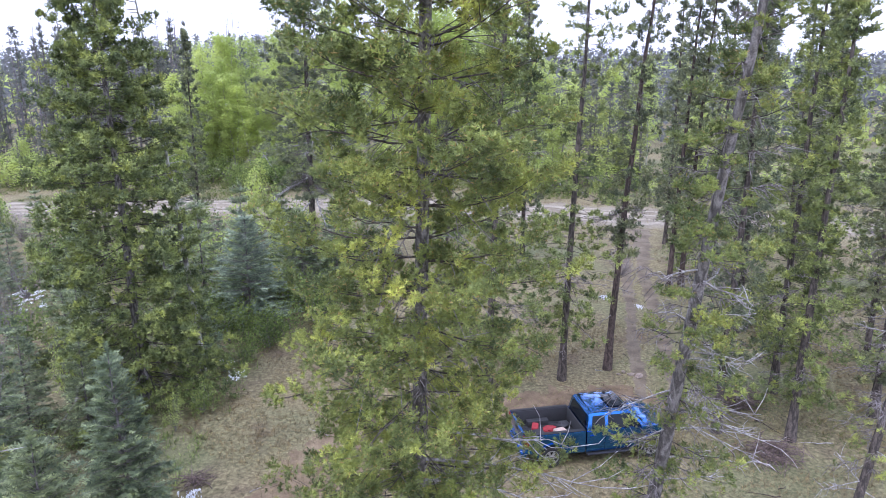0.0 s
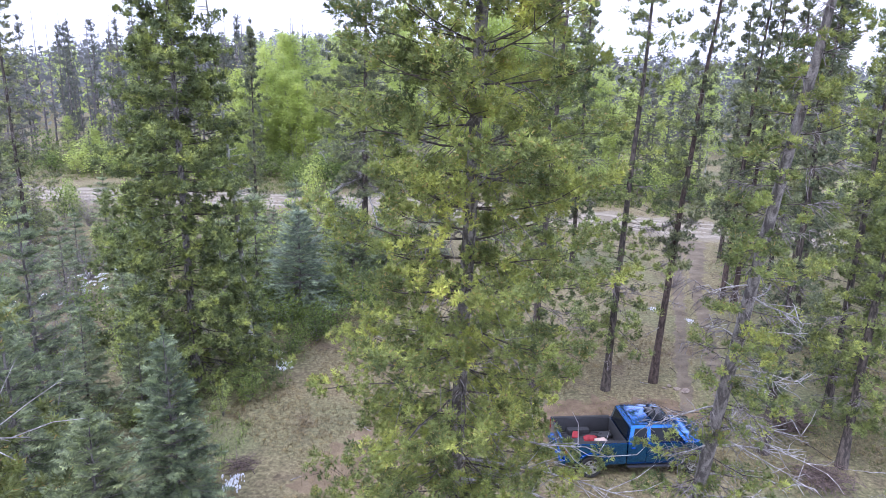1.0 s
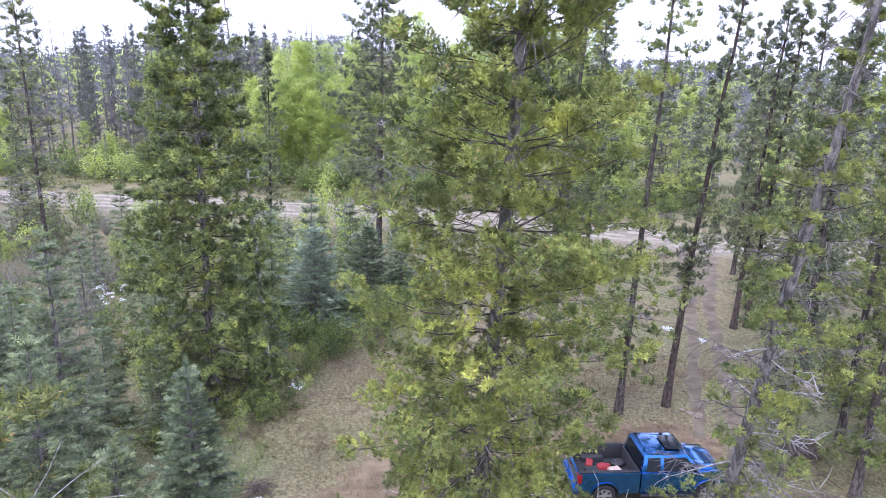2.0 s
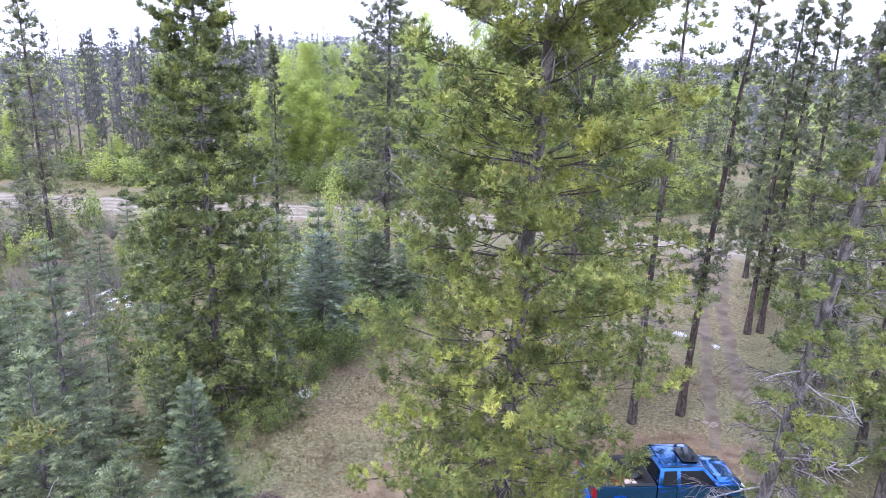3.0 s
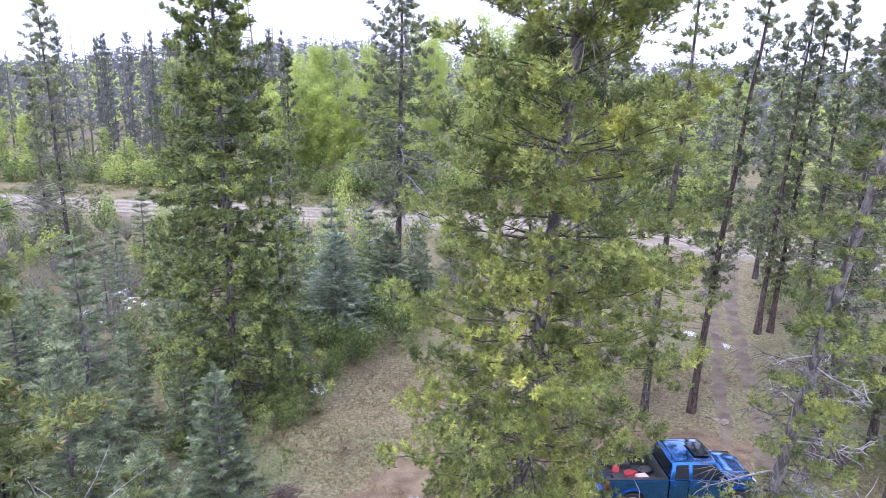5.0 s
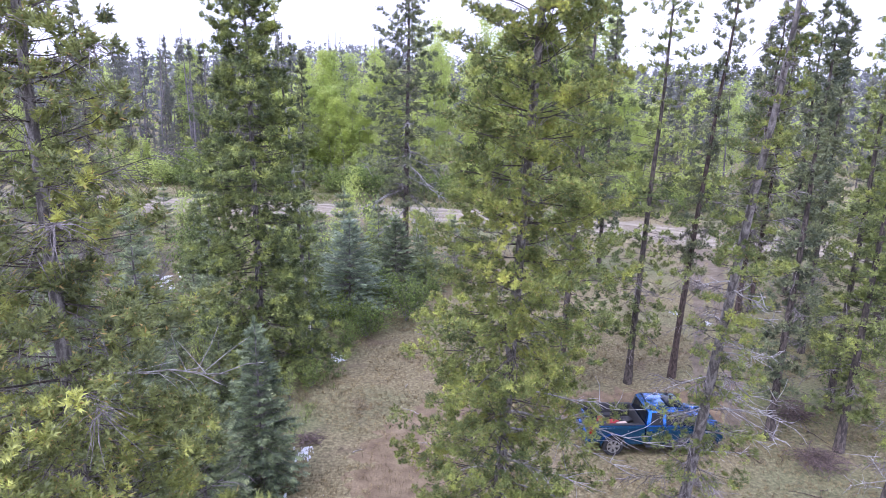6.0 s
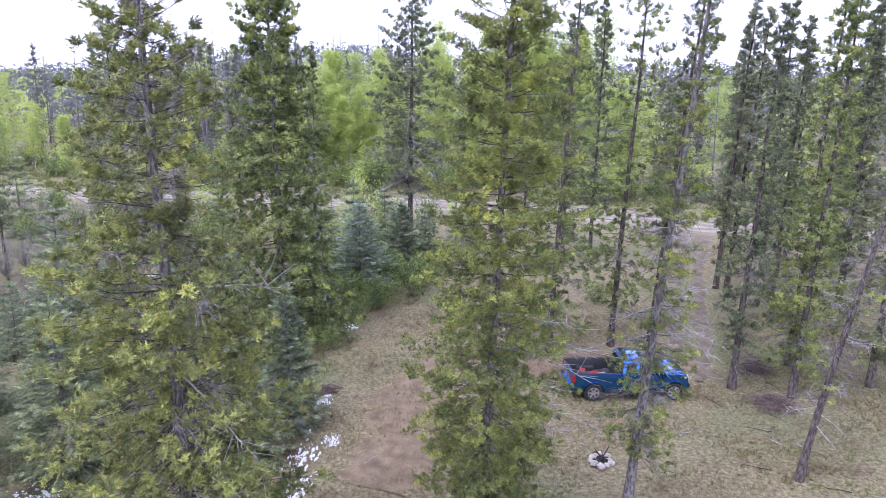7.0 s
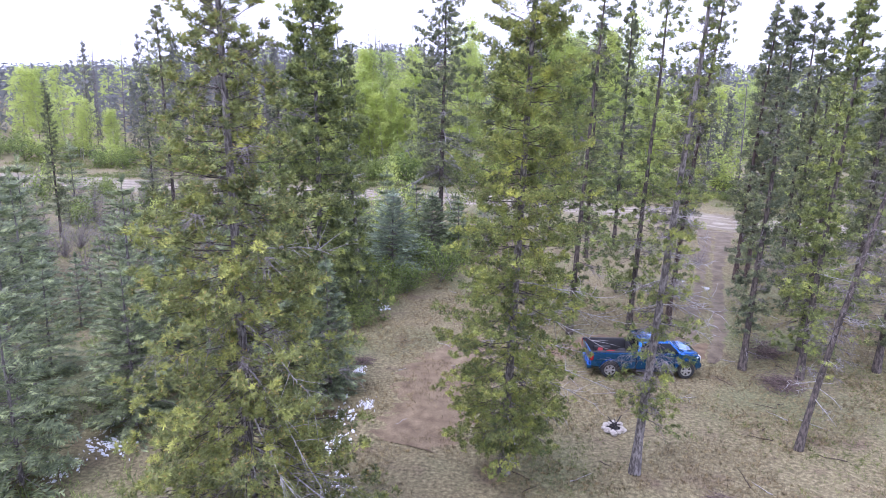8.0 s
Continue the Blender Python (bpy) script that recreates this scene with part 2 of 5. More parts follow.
def spray_shape(rng, needles, width=0.22):
    """A flat spruce spray along +z: a short twig with needles at both sides."""
    z = np.linspace(0.0, 0.9, needles)
    s = np.where(np.arange(needles) % 2, 1.0, -1.0)
    ln = 0.50 * (1.0 - 0.5 * z)
    start = np.stack([0 * z, 0 * z, z], -1)
    d = unit(np.stack([s * 1.0, rng.uniform(-0.35, 0.5, needles), 0 * z + 0.75], -1)) * ln[:, None]
    side = np.array([[0, 0, 1.0]]) * width / 2
    v = np.stack([start + side, start - side, start + d], 1).reshape(-1, 3)
    return v, np.arange(needles * 3).reshape(-1, 3)


def leaf_shape(rng, leaves, size=0.30, far=False):
    p = rng.normal(size=(leaves, 3)) * 0.45
    a = unit(rng.normal(size=(leaves, 3))) * size
    b = unit(np.cross(a, rng.normal(size=(leaves, 3)))) * size * 0.7
    v = np.stack([p - a * 0.6, p + b * 0.5, p + a * 0.6, p - b * 0.5], 1).reshape(-1, 3)
    if far:
        return np.stack([p - a * 0.7, p + a * 0.7, p + b * 1.1], 1).reshape(-1, 3), np.arange(leaves * 3).reshape(-1, 3)
    i = np.arange(leaves)[:, None] * 4
    return v, np.concatenate([i + [[0, 1, 2]], i + [[0, 2, 3]]])


def scattered(shape_list, rng, pos, axis, size):
    """Copies of small shapes at places, turned so that +z follows axis."""
    pos, axis, size = np.asarray(pos, float), unit(axis), np.asarray(size, float)
    pick = rng.integers(0, len(shape_list), len(pos))
    out = []
    for s, (v, f) in enumerate(shape_list):
        m = pick == s
        if not m.any():
            continue
        z = axis[m]
        x = unit(np.cross(z, unit(rng.normal(size=z.shape) * 0.25 + [[0.0, 0.0, 1.0]])))
        y = np.cross(z, x)
        spin = rng.uniform(-0.6, 0.6, len(z))[:, None]
        x, y = x * np.cos(spin) + y * np.sin(spin), y * np.cos(spin) - x * np.sin(spin)
        vv = (v[None, :, 0:1] * x[:, None] + v[None, :, 1:2] * y[:, None] + v[None, :, 2:3] * z[:, None]) * size[m][:, None, None] + pos[m][:, None]
        ff = f[None] + (np.arange(len(z)) * len(v))[:, None, None]
        out.append((vv.reshape(-1, 3), ff.reshape(-1, 3)))
    return joined(out)


def part(name, mesh, parent, label=""):
    ob = new(name, mesh)
    ob.parent = parent
    return tagged(ob, label)


def thing(name, place, label, category, group="", kind="", turn=0.0):
    ob = new(name)
    ob.empty_display_size = 0.3
    ob.matrix_basis = pose(*place, 0, 0, turn)
    return tagged(ob, label, category, group, kind)


# ---- ground ----
def far_hills(x, y):
    """Rise of the land past the road."""
    d = np.maximum(0, y - 115)
    rise = 1 - np.exp(-(d / 190) ** 2)
    return rise * (3 + 1.5 * np.sin(x / 97) + 21 * np.exp(-((x + 115) / 88) ** 2) + 9 * np.exp(-((x - 110) / 130) ** 2))


def ground_z(x, y):
    x, y = np.asarray(x, float), np.asarray(y, float)
    z = 0.05 * np.sin(x * 0.9 + 1.3 * np.sin(y * 0.4)) * np.sin(y * 0.7) + 0.03 * np.sin(x * 2.3 + y * 1.7)
    return z + far_hills(x, y)


def stretched(lo, hi, step, far, n):
    near = np.arange(lo, hi + 0.01, step)
    out = np.geomspace(1, far, n) * step
    return np.concatenate([lo - np.cumsum(out)[::-1], near, hi + np.cumsum(out)])


gx, gy = stretched(-45, 40, 0.6, 130, 34), stretched(-12, 80, 0.6, 130, 34)
GX, GY = np.meshgrid(gx, gy)
gv = np.stack([GX, GY, ground_z(GX, GY)], -1).reshape(-1, 3)
ci, ri = np.meshgrid(np.arange(len(gx) - 1), np.arange(len(gy) - 1))
q = (ri * len(gx) + ci).ravel()
gf = np.concatenate([np.stack([q, q + 1, q + len(gx) + 1], -1), np.stack([q, q + len(gx) + 1, q + len(gx)], -1)])
tagged(new("ground", tri_mesh("ground", gv, gf, GROUND, True)), "dry straw-coloured grass and needle litter forest floor", "ground", kind="structure")


def strip(name, line, widths, mat, lift, seed, step=0.5):
    """A band of bare earth along a line, with ragged edges."""
    rng = np.random.default_rng(seed)
    line = np.asarray(line, float)
    seg = np.r_[0, np.cumsum(np.linalg.norm(np.diff(line, axis=0), axis=1))]
    s = np.arange(0, seg[-1], step)
    px, py = np.interp(s, seg, line[:, 0]), np.interp(s, seg, line[:, 1])
    k = np.ones(9) / 9
    px = np.convolve(np.pad(px, 4, "edge"), k, "valid")
    py = np.convolve(np.pad(py, 4, "edge"), k, "valid")
    t = unit(np.stack([np.gradient(px), np.gradient(py)], -1))
    nrm = np.stack([-t[:, 1], t[:, 0]], -1)
    w = np.interp(s, seg, widths) / 2
    cols = np.linspace(-1, 1, 9)
    rag = 1 + 0.16 * rng.normal(size=(len(s), 2))
    rows = []
    for c in cols:
        e = rag[:, 0] if c < 0 else rag[:, 1]
        off = nrm * (w * c * e)[:, None]
        rows.append(np.stack([px + off[:, 0], py + off[:, 1], ground_z(px + off[:, 0], py + off[:, 1]) + lift * (1.0 - 0.0 * abs(c))], -1))
    v = np.stack(rows, 1)
    v[:, 0, 2] -= lift + 0.03
    v[:, -1, 2] -= lift + 0.03
    nc = len(cols)
    a, b = np.meshgrid(np.arange(nc - 1), np.arange(len(s) - 1))
    q = (b * nc + a).ravel()
    f = np.concatenate([np.stack([q, q + 1, q + nc + 1], -1), np.stack([q, q + nc + 1, q + nc], -1)])
    me = tri_mesh(name, v.reshape(-1, 3), f[:, ::-1], mat, True)
    me.attributes.new("wear", "FLOAT", "POINT").data.foreach_set("value", np.tile(1 - np.abs(cols), len(s)).astype(np.float32))
    return new(name, me)


tagged(strip("road", [(-160, 62), (-100, 66), (-53, 67.5), (-24, 69), (-8, 69), (7, 66.5), (18, 62.5), (40, 58), (90, 46)], [10.5] * 9, GRAVEL, 0.05, 3, 1.0), "pale tan gravel road with packed wheel tracks", "road", kind="structure")
for k, (off, w) in enumerate([(-2.6, 1.3), (-0.9, 1.1), (1.0, 1.1), (2.7, 1.3)]):
    tagged(strip("wheel_track", [(-160, 62 + off), (-100, 66 + off), (-53, 67.5 + off), (-24, 69 + off), (-8, 69 + off), (7, 66.5 + off), (18, 62.5 + off), (40, 58 + off), (90, 46 + off)], [w] * 9, PALE, 0.062, 30 + k, 1.0), "pale packed wheel track on the gravel road", "road", kind="structure")


# ---- trees ----
def tree_axis(rng, height, lean, wiggle):
    s = np.linspace(0, 1, 14)
    w = np.cumsum(rng.normal(size=(14, 2)), axis=0) * wiggle
    w -= w[0]
    xy = s[:, None] ** 1.2 * np.asarray(lean)[None] + w * s[:, None]
    return s, np.column_stack([xy, s * height])


def along(axis, height, h):
    z = axis[:, 2]
    return np.array([np.interp(h, z, axis[:, 0]), np.interp(h, z, axis[:, 1]), h])


def pine_parts(seed, height, crown_base, radius, lean=(0, 0), girth=0.16, branches=110, tuft=0.2, needles=18, twigs=9,
               needle_width=0.10, full=1.0, dead=10, dead_len=1.2, top_round=0.75, low=0.55, wiggle=0.03, gaps=0.25, clumps=3, bare=0.35, extra=(), cheap=False, pad=0.14, dead_from=0.0, bald=0.0, inner=0, sink=1.05, thick=1.0, thin_top=0.0):
    """Trunk, limbs, needles and dead lower branches of one pine, as vertex and triangle arrays."""
    rng = np.random.default_rng(seed)
    s, axis = tree_axis(rng, height, lean, wiggle)
    trunk = tube(axis, girth * (1 - s) ** 0.8 + 0.018, 10)
    trunk[0][:10, :2] = axis[0, :2] + (trunk[0][:10, :2] - axis[0, :2]) * 1.45
    trunk[0][:10, 2] -= 0.15
    limbs, pos, direction, grey = [], [], [], []
    gap_az = rng.uniform(0, 2 * np.pi, 6)
    whorl = 6 if branches > 200 else 3
    for i in range(branches):
        u = min(0.995, (i // whorl + rng.uniform(0.1, 0.65)) / (branches / whorl))
        h = crown_base + (height - crown_base) * (u ** sink)
        az = i * 2.4 + rng.uniform(-0.5, 0.5)
        prof = (1 - u) ** top_round * (low + (1 - low) * min(1, u / 0.22)) + 0.03
        skip = gaps * (0.5 + 0.5 * math.cos(az - gap_az[int(u * 5.99)]))
        ln = radius * prof * rng.uniform(0.62 if whorl == 6 else 0.42, 1.15) * (1 - 0.75 * (rng.uniform() < skip))
        el = math.radians(-26 + 48 * u ** 1.4 + rng.uniform(-11, 11))
        d = np.array([math.cos(az) * math.cos(el), math.sin(az) * math.cos(el), math.sin(el)])
        t = np.linspace(0, 1, 5)
        bend = np.array([0, 0, 0.22 * ln])
        start = along(axis, height, h)
        p = start + d * (t * ln)[:, None] + bend * (t ** 2)[:, None] + rng.normal(size=(5, 3)) * 0.03 * ln * t[:, None]
        limbs.append(tube(p[::2] if cheap else p, np.linspace(0.007 + 0.0045 * ln, 0.003, 3 if cheap else 5), 3 if cheap else 4))
        dry_one = rng.uniform() < bald * (0.6 + 0.8 * (0.5 + 0.5 * math.cos(az - gap_az[int(u * 5.99)] + 1.0)))
        for j in range(int((20 if dry_one else inner) * min(1.5, 0.3 + ln / 1.6))):
            tt = rng.uniform(0.3, 1.0) if dry_one else rng.uniform(0.12, bare + 0.35)
            b = start + d * tt * ln + bend * tt ** 2
            turn = rng.uniform(-1.4, 1.4)
            hd = np.array([math.cos(az + turn), math.sin(az + turn), rng.uniform(-1.0, 0.25)]) * (0.14 + 0.22 * ln) * rng.uniform(0.5, 1.2)
            if cheap:
                grey.append(tube(np.stack([b, b + hd]), [0.009, 0.004], 3))
            else:
                grey.append(tube(np.stack([b, b + hd * 0.55 + rng.normal(size=3) * 0.03, b + hd + [0, 0, -0.05]]), [0.007, 0.006, 0.0035], 3))
        if dry_one:
            continue
        nt = max(3, int(twigs * (0.4 + ln / max(radius, 0.1))))
        for j in range(nt):
            tt = bare + (1 - bare) * (j + rng.uniform(0.2, 1)) / nt
            base = start + d * tt * ln + bend * tt ** 2
            turn = (1 if j % 2 else -1) * rng.uniform(0.3, 1.15)
            hd = np.array([math.cos(az + turn), math.sin(az + turn), math.sin(el) + rng.uniform(-0.1, 0.5)])
            hd /= np.linalg.norm(hd)
            tl = (0.12 + 0.34 * ln * (1.15 - tt)) * rng.uniform(0.6, 1.2)
            if rng.uniform() > full * (1 - thin_top * max(0.0, (u - 0.4) / 0.6)):
                continue
            end = base + hd * tl
            big = rng.uniform(0.6, 1.35) * pad * (0.6 + 0.4 * min(1.0, prof * 1.6))
            for c in range(clumps):
                o = unit(rng.normal(size=3))
                if o[2] < -0.3:
                    o[2] = -o[2]
                pos.append(end + o * [0.85, 0.85, 1.05] * big * rng.uniform(0.72, 1.0) + [0, 0, 0.35 * big])
                direction.append(o + hd * 0.2 + [0, 0, 0.3])
            if j % 3 == 0 and not cheap:
                limbs.append(tube(np.stack([base, base + hd * tl]), [0.008, 0.003], 3))
        pos.append(p[-1])
        direction.append(d + [0, 0, 0.4])
    pos, direction = np.array(pos), np.array(direction)
    shapes = [tuft_shape(rng, needles, width=needle_width) for _ in range(6)]
    crown = scattered(shapes, rng, pos, direction, rng.uniform(0.75, 1.25, len(pos)) * tuft)
    dry = [joined(grey)] if grey else []
    wanted = [(dead_from + crown_base * rng.uniform(0.25, 1.0) + (height - crown_base - dead_from) * rng.uniform(0, 0.4), rng.uniform(0, 2 * np.pi), dead_len * rng.uniform(0.5, 1.15), rng.uniform(-0.5, 0.25)) for _ in range(dead)]
    for h, az, ln, el in wanted + list(extra):
        d = np.array([math.cos(az) * math.cos(el), math.sin(az) * math.cos(el), math.sin(el)])
        t = np.linspace(0, 1, 7)
        p = along(axis, height, h) + d * (t * ln)[:, None] + np.array([0, 0, rng.uniform(-0.3, 0.15) * ln]) * (t ** 2)[:, None] + np.cumsum(rng.normal(size=(7, 3)), axis=0) * 0.025 * ln * t[:, None]
        one = [tube(p, np.linspace(0.010 + 0.006 * ln, 0.005, 7) * thick, 5)]
        for j in range(int(4 + 4 * ln)):
            tt = rng.uniform(0.25, 1)
            b = np.array([np.interp(tt, t, p[:, c]) for c in range(3)])
            e = unit(d + rng.normal(size=3) * 0.7) * ln * rng.uniform(0.12, 0.38)
            one.append(tube(np.stack([b, b + e * 0.6 + rng.normal(size=3) * 0.04, b + e]), np.array([0.010, 0.007, 0.003]) * thick, 3))
        dry.append(joined(one))
    return trunk, joined(limbs), crown, dry


def put_pine(name, place, label, mats, group="pines", turn=0.0, split=False, **kw):
    root = thing(name, (place[0], place[1], float(ground_z(*place[:2]))), label, "tree", group, turn=turn)
    trunk, limbs, crown, dry = pine_parts(**kw)
    part("trunk", tri_mesh("trunk", *trunk, mats[0], True), root)
    tagged(part("branchwork", tri_mesh("branchwork", *limbs, BARK_DARK, True), root), kind="stuff")
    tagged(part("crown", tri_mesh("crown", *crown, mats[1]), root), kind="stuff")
    if split:
        if len(dry[0][0]) > 2000:
            tagged(part("twig_tangle", tri_mesh("twig_tangle", *dry.pop(0), TWIG, True), root, "fine grey dead twigs"), kind="stuff")
        for one in dry:
            part("dead_branch", tri_mesh("dead_branch", *one, DEADWOOD, True), root, "bleached bare dead branch")
    elif dry:
        tagged(part("deadwood", tri_mesh("deadwood", *joined(dry), TWIG, True), root, "thin grey bare dead twigs"), kind="stuff")
    return root


def put_spruce(place, label, mat, seed, height, radius, levels=26, per=9, spray=0.34, needles=12, group="spruces", dry=0, name="spruce_tree"):
    rng = np.random.default_rng(seed)
    root = thing(name, (place[0], place[1], float(ground_z(*place))), label, "tree", group)
    s, axis = tree_axis(rng, height, rng.normal(size=2) * 0.12, 0.01)
    part("trunk", tri_mesh("trunk", *tube(axis, 0.011 * height * (1 - s) ** 0.9 + 0.01, 8), BARK, True), root)
    limbs, pos, direction = [], [], []
    for i in range(levels * per):
        u = (i + rng.uniform()) / (levels * per)
        tier = math.floor(u * levels * 0.62 + rng.uniform(-0.12, 0.12)) / (levels * 0.62)
        h = height * (0.03 + 0.96 * (0.8 * tier + 0.2 * u))
        az = i * 2.4 + rng.uniform(-0.4, 0.4)
        ln = (radius * (1 - u) ** 0.85 + 0.05) * rng.uniform(0.68, 1.12)
        el = math.radians(-16 + 42 * u + rng.uniform(-8, 8))
        d = np.array([math.cos(az) * math.cos(el), math.sin(az) * math.cos(el), math.sin(el)])
        start = along(axis, height, h)
        t = np.linspace(0, 1, 4)
        p = start + d * (t * ln)[:, None] + np.array([0, 0, 0.12 * ln]) * (t ** 2)[:, None]
        limbs.append(tube(p[::3], [0.008 + 0.006 * ln, 0.003], 3))
        n = max(2, int(ln / spray * 3.0))
        for j in range(n):
            tt = 0.22 + 0.78 * (j + rng.uniform(0.3, 1)) / n
            turn = (1 if j % 2 else -1) * rng.uniform(0.25, 0.95)
            pos.append(start + d * tt * ln + np.array([0, 0, 0.12 * ln * tt ** 2]))
            direction.append([math.cos(az + turn), math.sin(az + turn), math.sin(el) + rng.uniform(-0.25, 0.25)])
        pos.append(p[-1])
        direction.append(d)
    for k in range(5):
        pos.append(axis[-1] - [0, 0, 0.08 * k])
        direction.append([rng.normal() * 0.2, rng.normal() * 0.2, 1])
    shapes = [spray_shape(rng, needles) for _ in range(4)]
    tagged(part("branchwork", tri_mesh("branchwork", *joined(limbs), TWIG, True), root), kind="stuff")
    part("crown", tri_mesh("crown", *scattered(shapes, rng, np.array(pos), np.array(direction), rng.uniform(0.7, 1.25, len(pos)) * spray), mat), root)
    return root


def put_aspen(place, label, seed, height, radius, mat, leaf=0.32, sprigs=420, leaves=7, name="aspen_tree", group="aspens", fork=1, girth=0.008):
    rng = np.random.default_rng(seed)
    root = thing(name, (place[0], place[1], float(ground_z(*place))), label, "tree", group)
    s, axis = tree_axis(rng, height, rng.normal(size=2) * height * 0.03, 0.04)
    part("trunk", tri_mesh("trunk", *tube(axis, girth * height * (1 - s) ** 0.8 + 0.015, 7), BARK_ASPEN, True), root)
    limbs, pos, direction = [], [], []
    nb = 34
    for i in range(nb):
        u = (i + rng.uniform()) / nb
        h = height * (0.16 + 0.82 * u)
        az = i * 2.4 + rng.uniform(-0.6, 0.6)
        ln = radius * (0.35 + 0.65 * math.sin(math.pi * min(1, 0.25 + 0.8 * u))) * rng.uniform(0.6, 1.2)
        el = math.radians(rng.uniform(20, 55))
        d = np.array([math.cos(az) * math.cos(el), math.sin(az) * math.cos(el), math.sin(el)])
        start = along(axis, height, h)
        limbs.append(tube(np.stack([start, start + d * ln * 0.5, start + d * ln]), [0.035, 0.02, 0.006], 3))
        for j in range(sprigs // nb):
            tt = rng.uniform(0.3, 1.05)
            pos.append(start + d * ln * tt + rng.normal(size=3) * 0.22 * radius * 0.5)
            direction.append(rng.normal(size=3))
    shapes = [leaf_shape(rng, leaves, 0.36, True) for _ in range(4)]
    tagged(part("branchwork", tri_mesh("branchwork", *joined(limbs), BARK_ASPEN, True), root), kind="stuff")
    part("crown", tri_mesh("crown", *scattered(shapes, rng, np.array(pos), np.array(direction), rng.uniform(0.7, 1.3, len(pos)) * leaf * 1.6), mat), root)
    return root



def put_bush(place, label, seed, height, radius, mat, sprigs=182, leaf=0.28, far=False):
    """A leafy dome of many thin stems."""
    r = np.random.default_rng(seed)
    root = thing("bush", (*place, float(ground_z(*place))), label, "bush", "bushes")
    stems, pos = [], []
    for i in range(14):
        az, el = i * 2.4, r.uniform(0.5, 1.45)
        d = np.array([math.cos(az) * math.cos(el) * radius, math.sin(az) * math.cos(el) * radius, math.sin(el) * height]) * r.uniform(0.75, 1.1)
        stems.append(tube(np.stack([d * 0.02, d * 0.5 + [0, 0, 0.1 * height], d]), [0.014, 0.01, 0.003], 3))
        for j in range(sprigs // 14):
            pos.append(d * r.uniform(0.25, 1.05) + r.normal(size=3) * 0.16 * radius + [0, 0, 0.05 * height])
    pos = np.array(pos)
    pos[:, 2] = np.abs(pos[:, 2]) + 0.04
    shapes = [leaf_shape(r, 6, 0.34 if far else 0.30, far) for _ in range(4)]
    tagged(part("stem_thicket", tri_mesh("stem_thicket", *joined(stems), TWIG, True), root), kind="stuff")
    part("crown", tri_mesh("crown", *scattered(shapes, r, pos, r.normal(size=pos.shape), r.uniform(0.7, 1.3, len(pos)) * leaf), mat), root)
    return root

# the three big pines nearest the camera, and two that are dying
put_pine("pine_tree", (-0.36, 12.7), "tall lodgepole pine with bright yellow-green needle clumps", (BARK, PINE), split=True, seed=11, height=18.8, crown_base=1.0, radius=2.6, lean=(0.6, -6.4), wiggle=0.012,
         girth=0.15, branches=285, tuft=0.053, needles=10, twigs=13, clumps=26, pad=0.155, needle_width=0.29, dead=10, dead_len=1.4, gaps=0.3, low=0.6, top_round=0.5, bare=0.04, bald=0.0, inner=3,
         extra=[(5.2, -0.2, 2.9, -0.05), (4.7, 0.1, 2.5, -0.25), (5.9, -0.5, 2.2, 0.0), (4.0, 0.5, 2.0, -0.1), (6.6, 0.2, 2.0, 0.05), (3.2, -0.3, 2.1, -0.2), (7.3, -0.1, 3.2, -0.1), (6.8, 0.15, 2.9, -0.15), (7.9, 0.0, 2.6, 0.0)])
put_pine("pine_tree", (-7.0, 6.3), "big pine with dull yellow-green boughs and bare grey twigs", (BARK, PINE_OLD), split=True, seed=23, height=19.2, thin_top=0.75, crown_base=0.4, sink=1.2, radius=4.1, lean=(-0.3, 0.2),
         girth=0.17, branches=410, tuft=0.098, needles=10, twigs=9, clumps=17, pad=0.205, needle_width=0.29, dead=4, dead_len=1.8, gaps=0.25, low=1.0, top_round=0.8, bare=0.06, bald=0.07, inner=5,
         extra=[(6.4, -0.5, 3.4, -0.45), (5.4, -0.8, 3.6, -0.4), (7.6, -0.3, 3.2, -0.5), (4.0, -0.2, 3.6, -0.3), (9.5, 0.2, 2.6, 0.1)])
put_pine("pine_tree", (-12.25, 27.2), "broad dense dark-green pine branched to the ground", (BARK, PINE_DEEP), seed=31, height=20.5, crown_base=0.5, radius=3.95, lean=(-0.3, 0),
         girth=0.17, branches=280, tuft=0.13, needles=8, twigs=9, clumps=14, pad=0.22, dead=6, gaps=0.15, low=1.0, needle_width=0.4, top_round=0.62, bare=0.06, bald=0.03, inner=2)
put_pine("pine_tree", (4.33, 13.6), "half-dead pine with bleached bare branches and few green tufts", (BARK, PINE), split=True, seed=44, wiggle=0.025, height=17.5, crown_base=2.4, low=0.85, radius=1.6, lean=(0.2, -4.2),
         girth=0.15, branches=175, tuft=0.054, needles=10, twigs=8, clumps=21, pad=0.13, bare=0.06, needle_width=0.27, dead=16, dead_len=1.5, dead_from=4.6, extra=[(3.2, 0.1, 1.5, 0.1), (5.6, 0.3, 1.5, 0.0), (6.2, 0.2, 1.8, -0.1), (6.9, -0.2, 1.6, 0.1), (7.4, -0.3, 1.7, -0.15), (8.6, 0.1, 1.4, 0.0)], gaps=0.45, full=0.9, bald=0.32, inner=8)
put_pine("pine_tree", (10.8, 16.5), "leaning dying pine with dark grey-brown bark and fine bare twigs", (BARK_DARK, PINE), split=True, seed=43, height=16.0, crown_base=3.2, radius=1.7, lean=(3.2, 0.8),
         girth=0.115, branches=125, tuft=0.075, needles=9, twigs=8, clumps=9, pad=0.11, bare=0.1, needle_width=0.18, dead=12, dead_len=1.3, gaps=0.5, full=0.6, bald=0.75, inner=18)
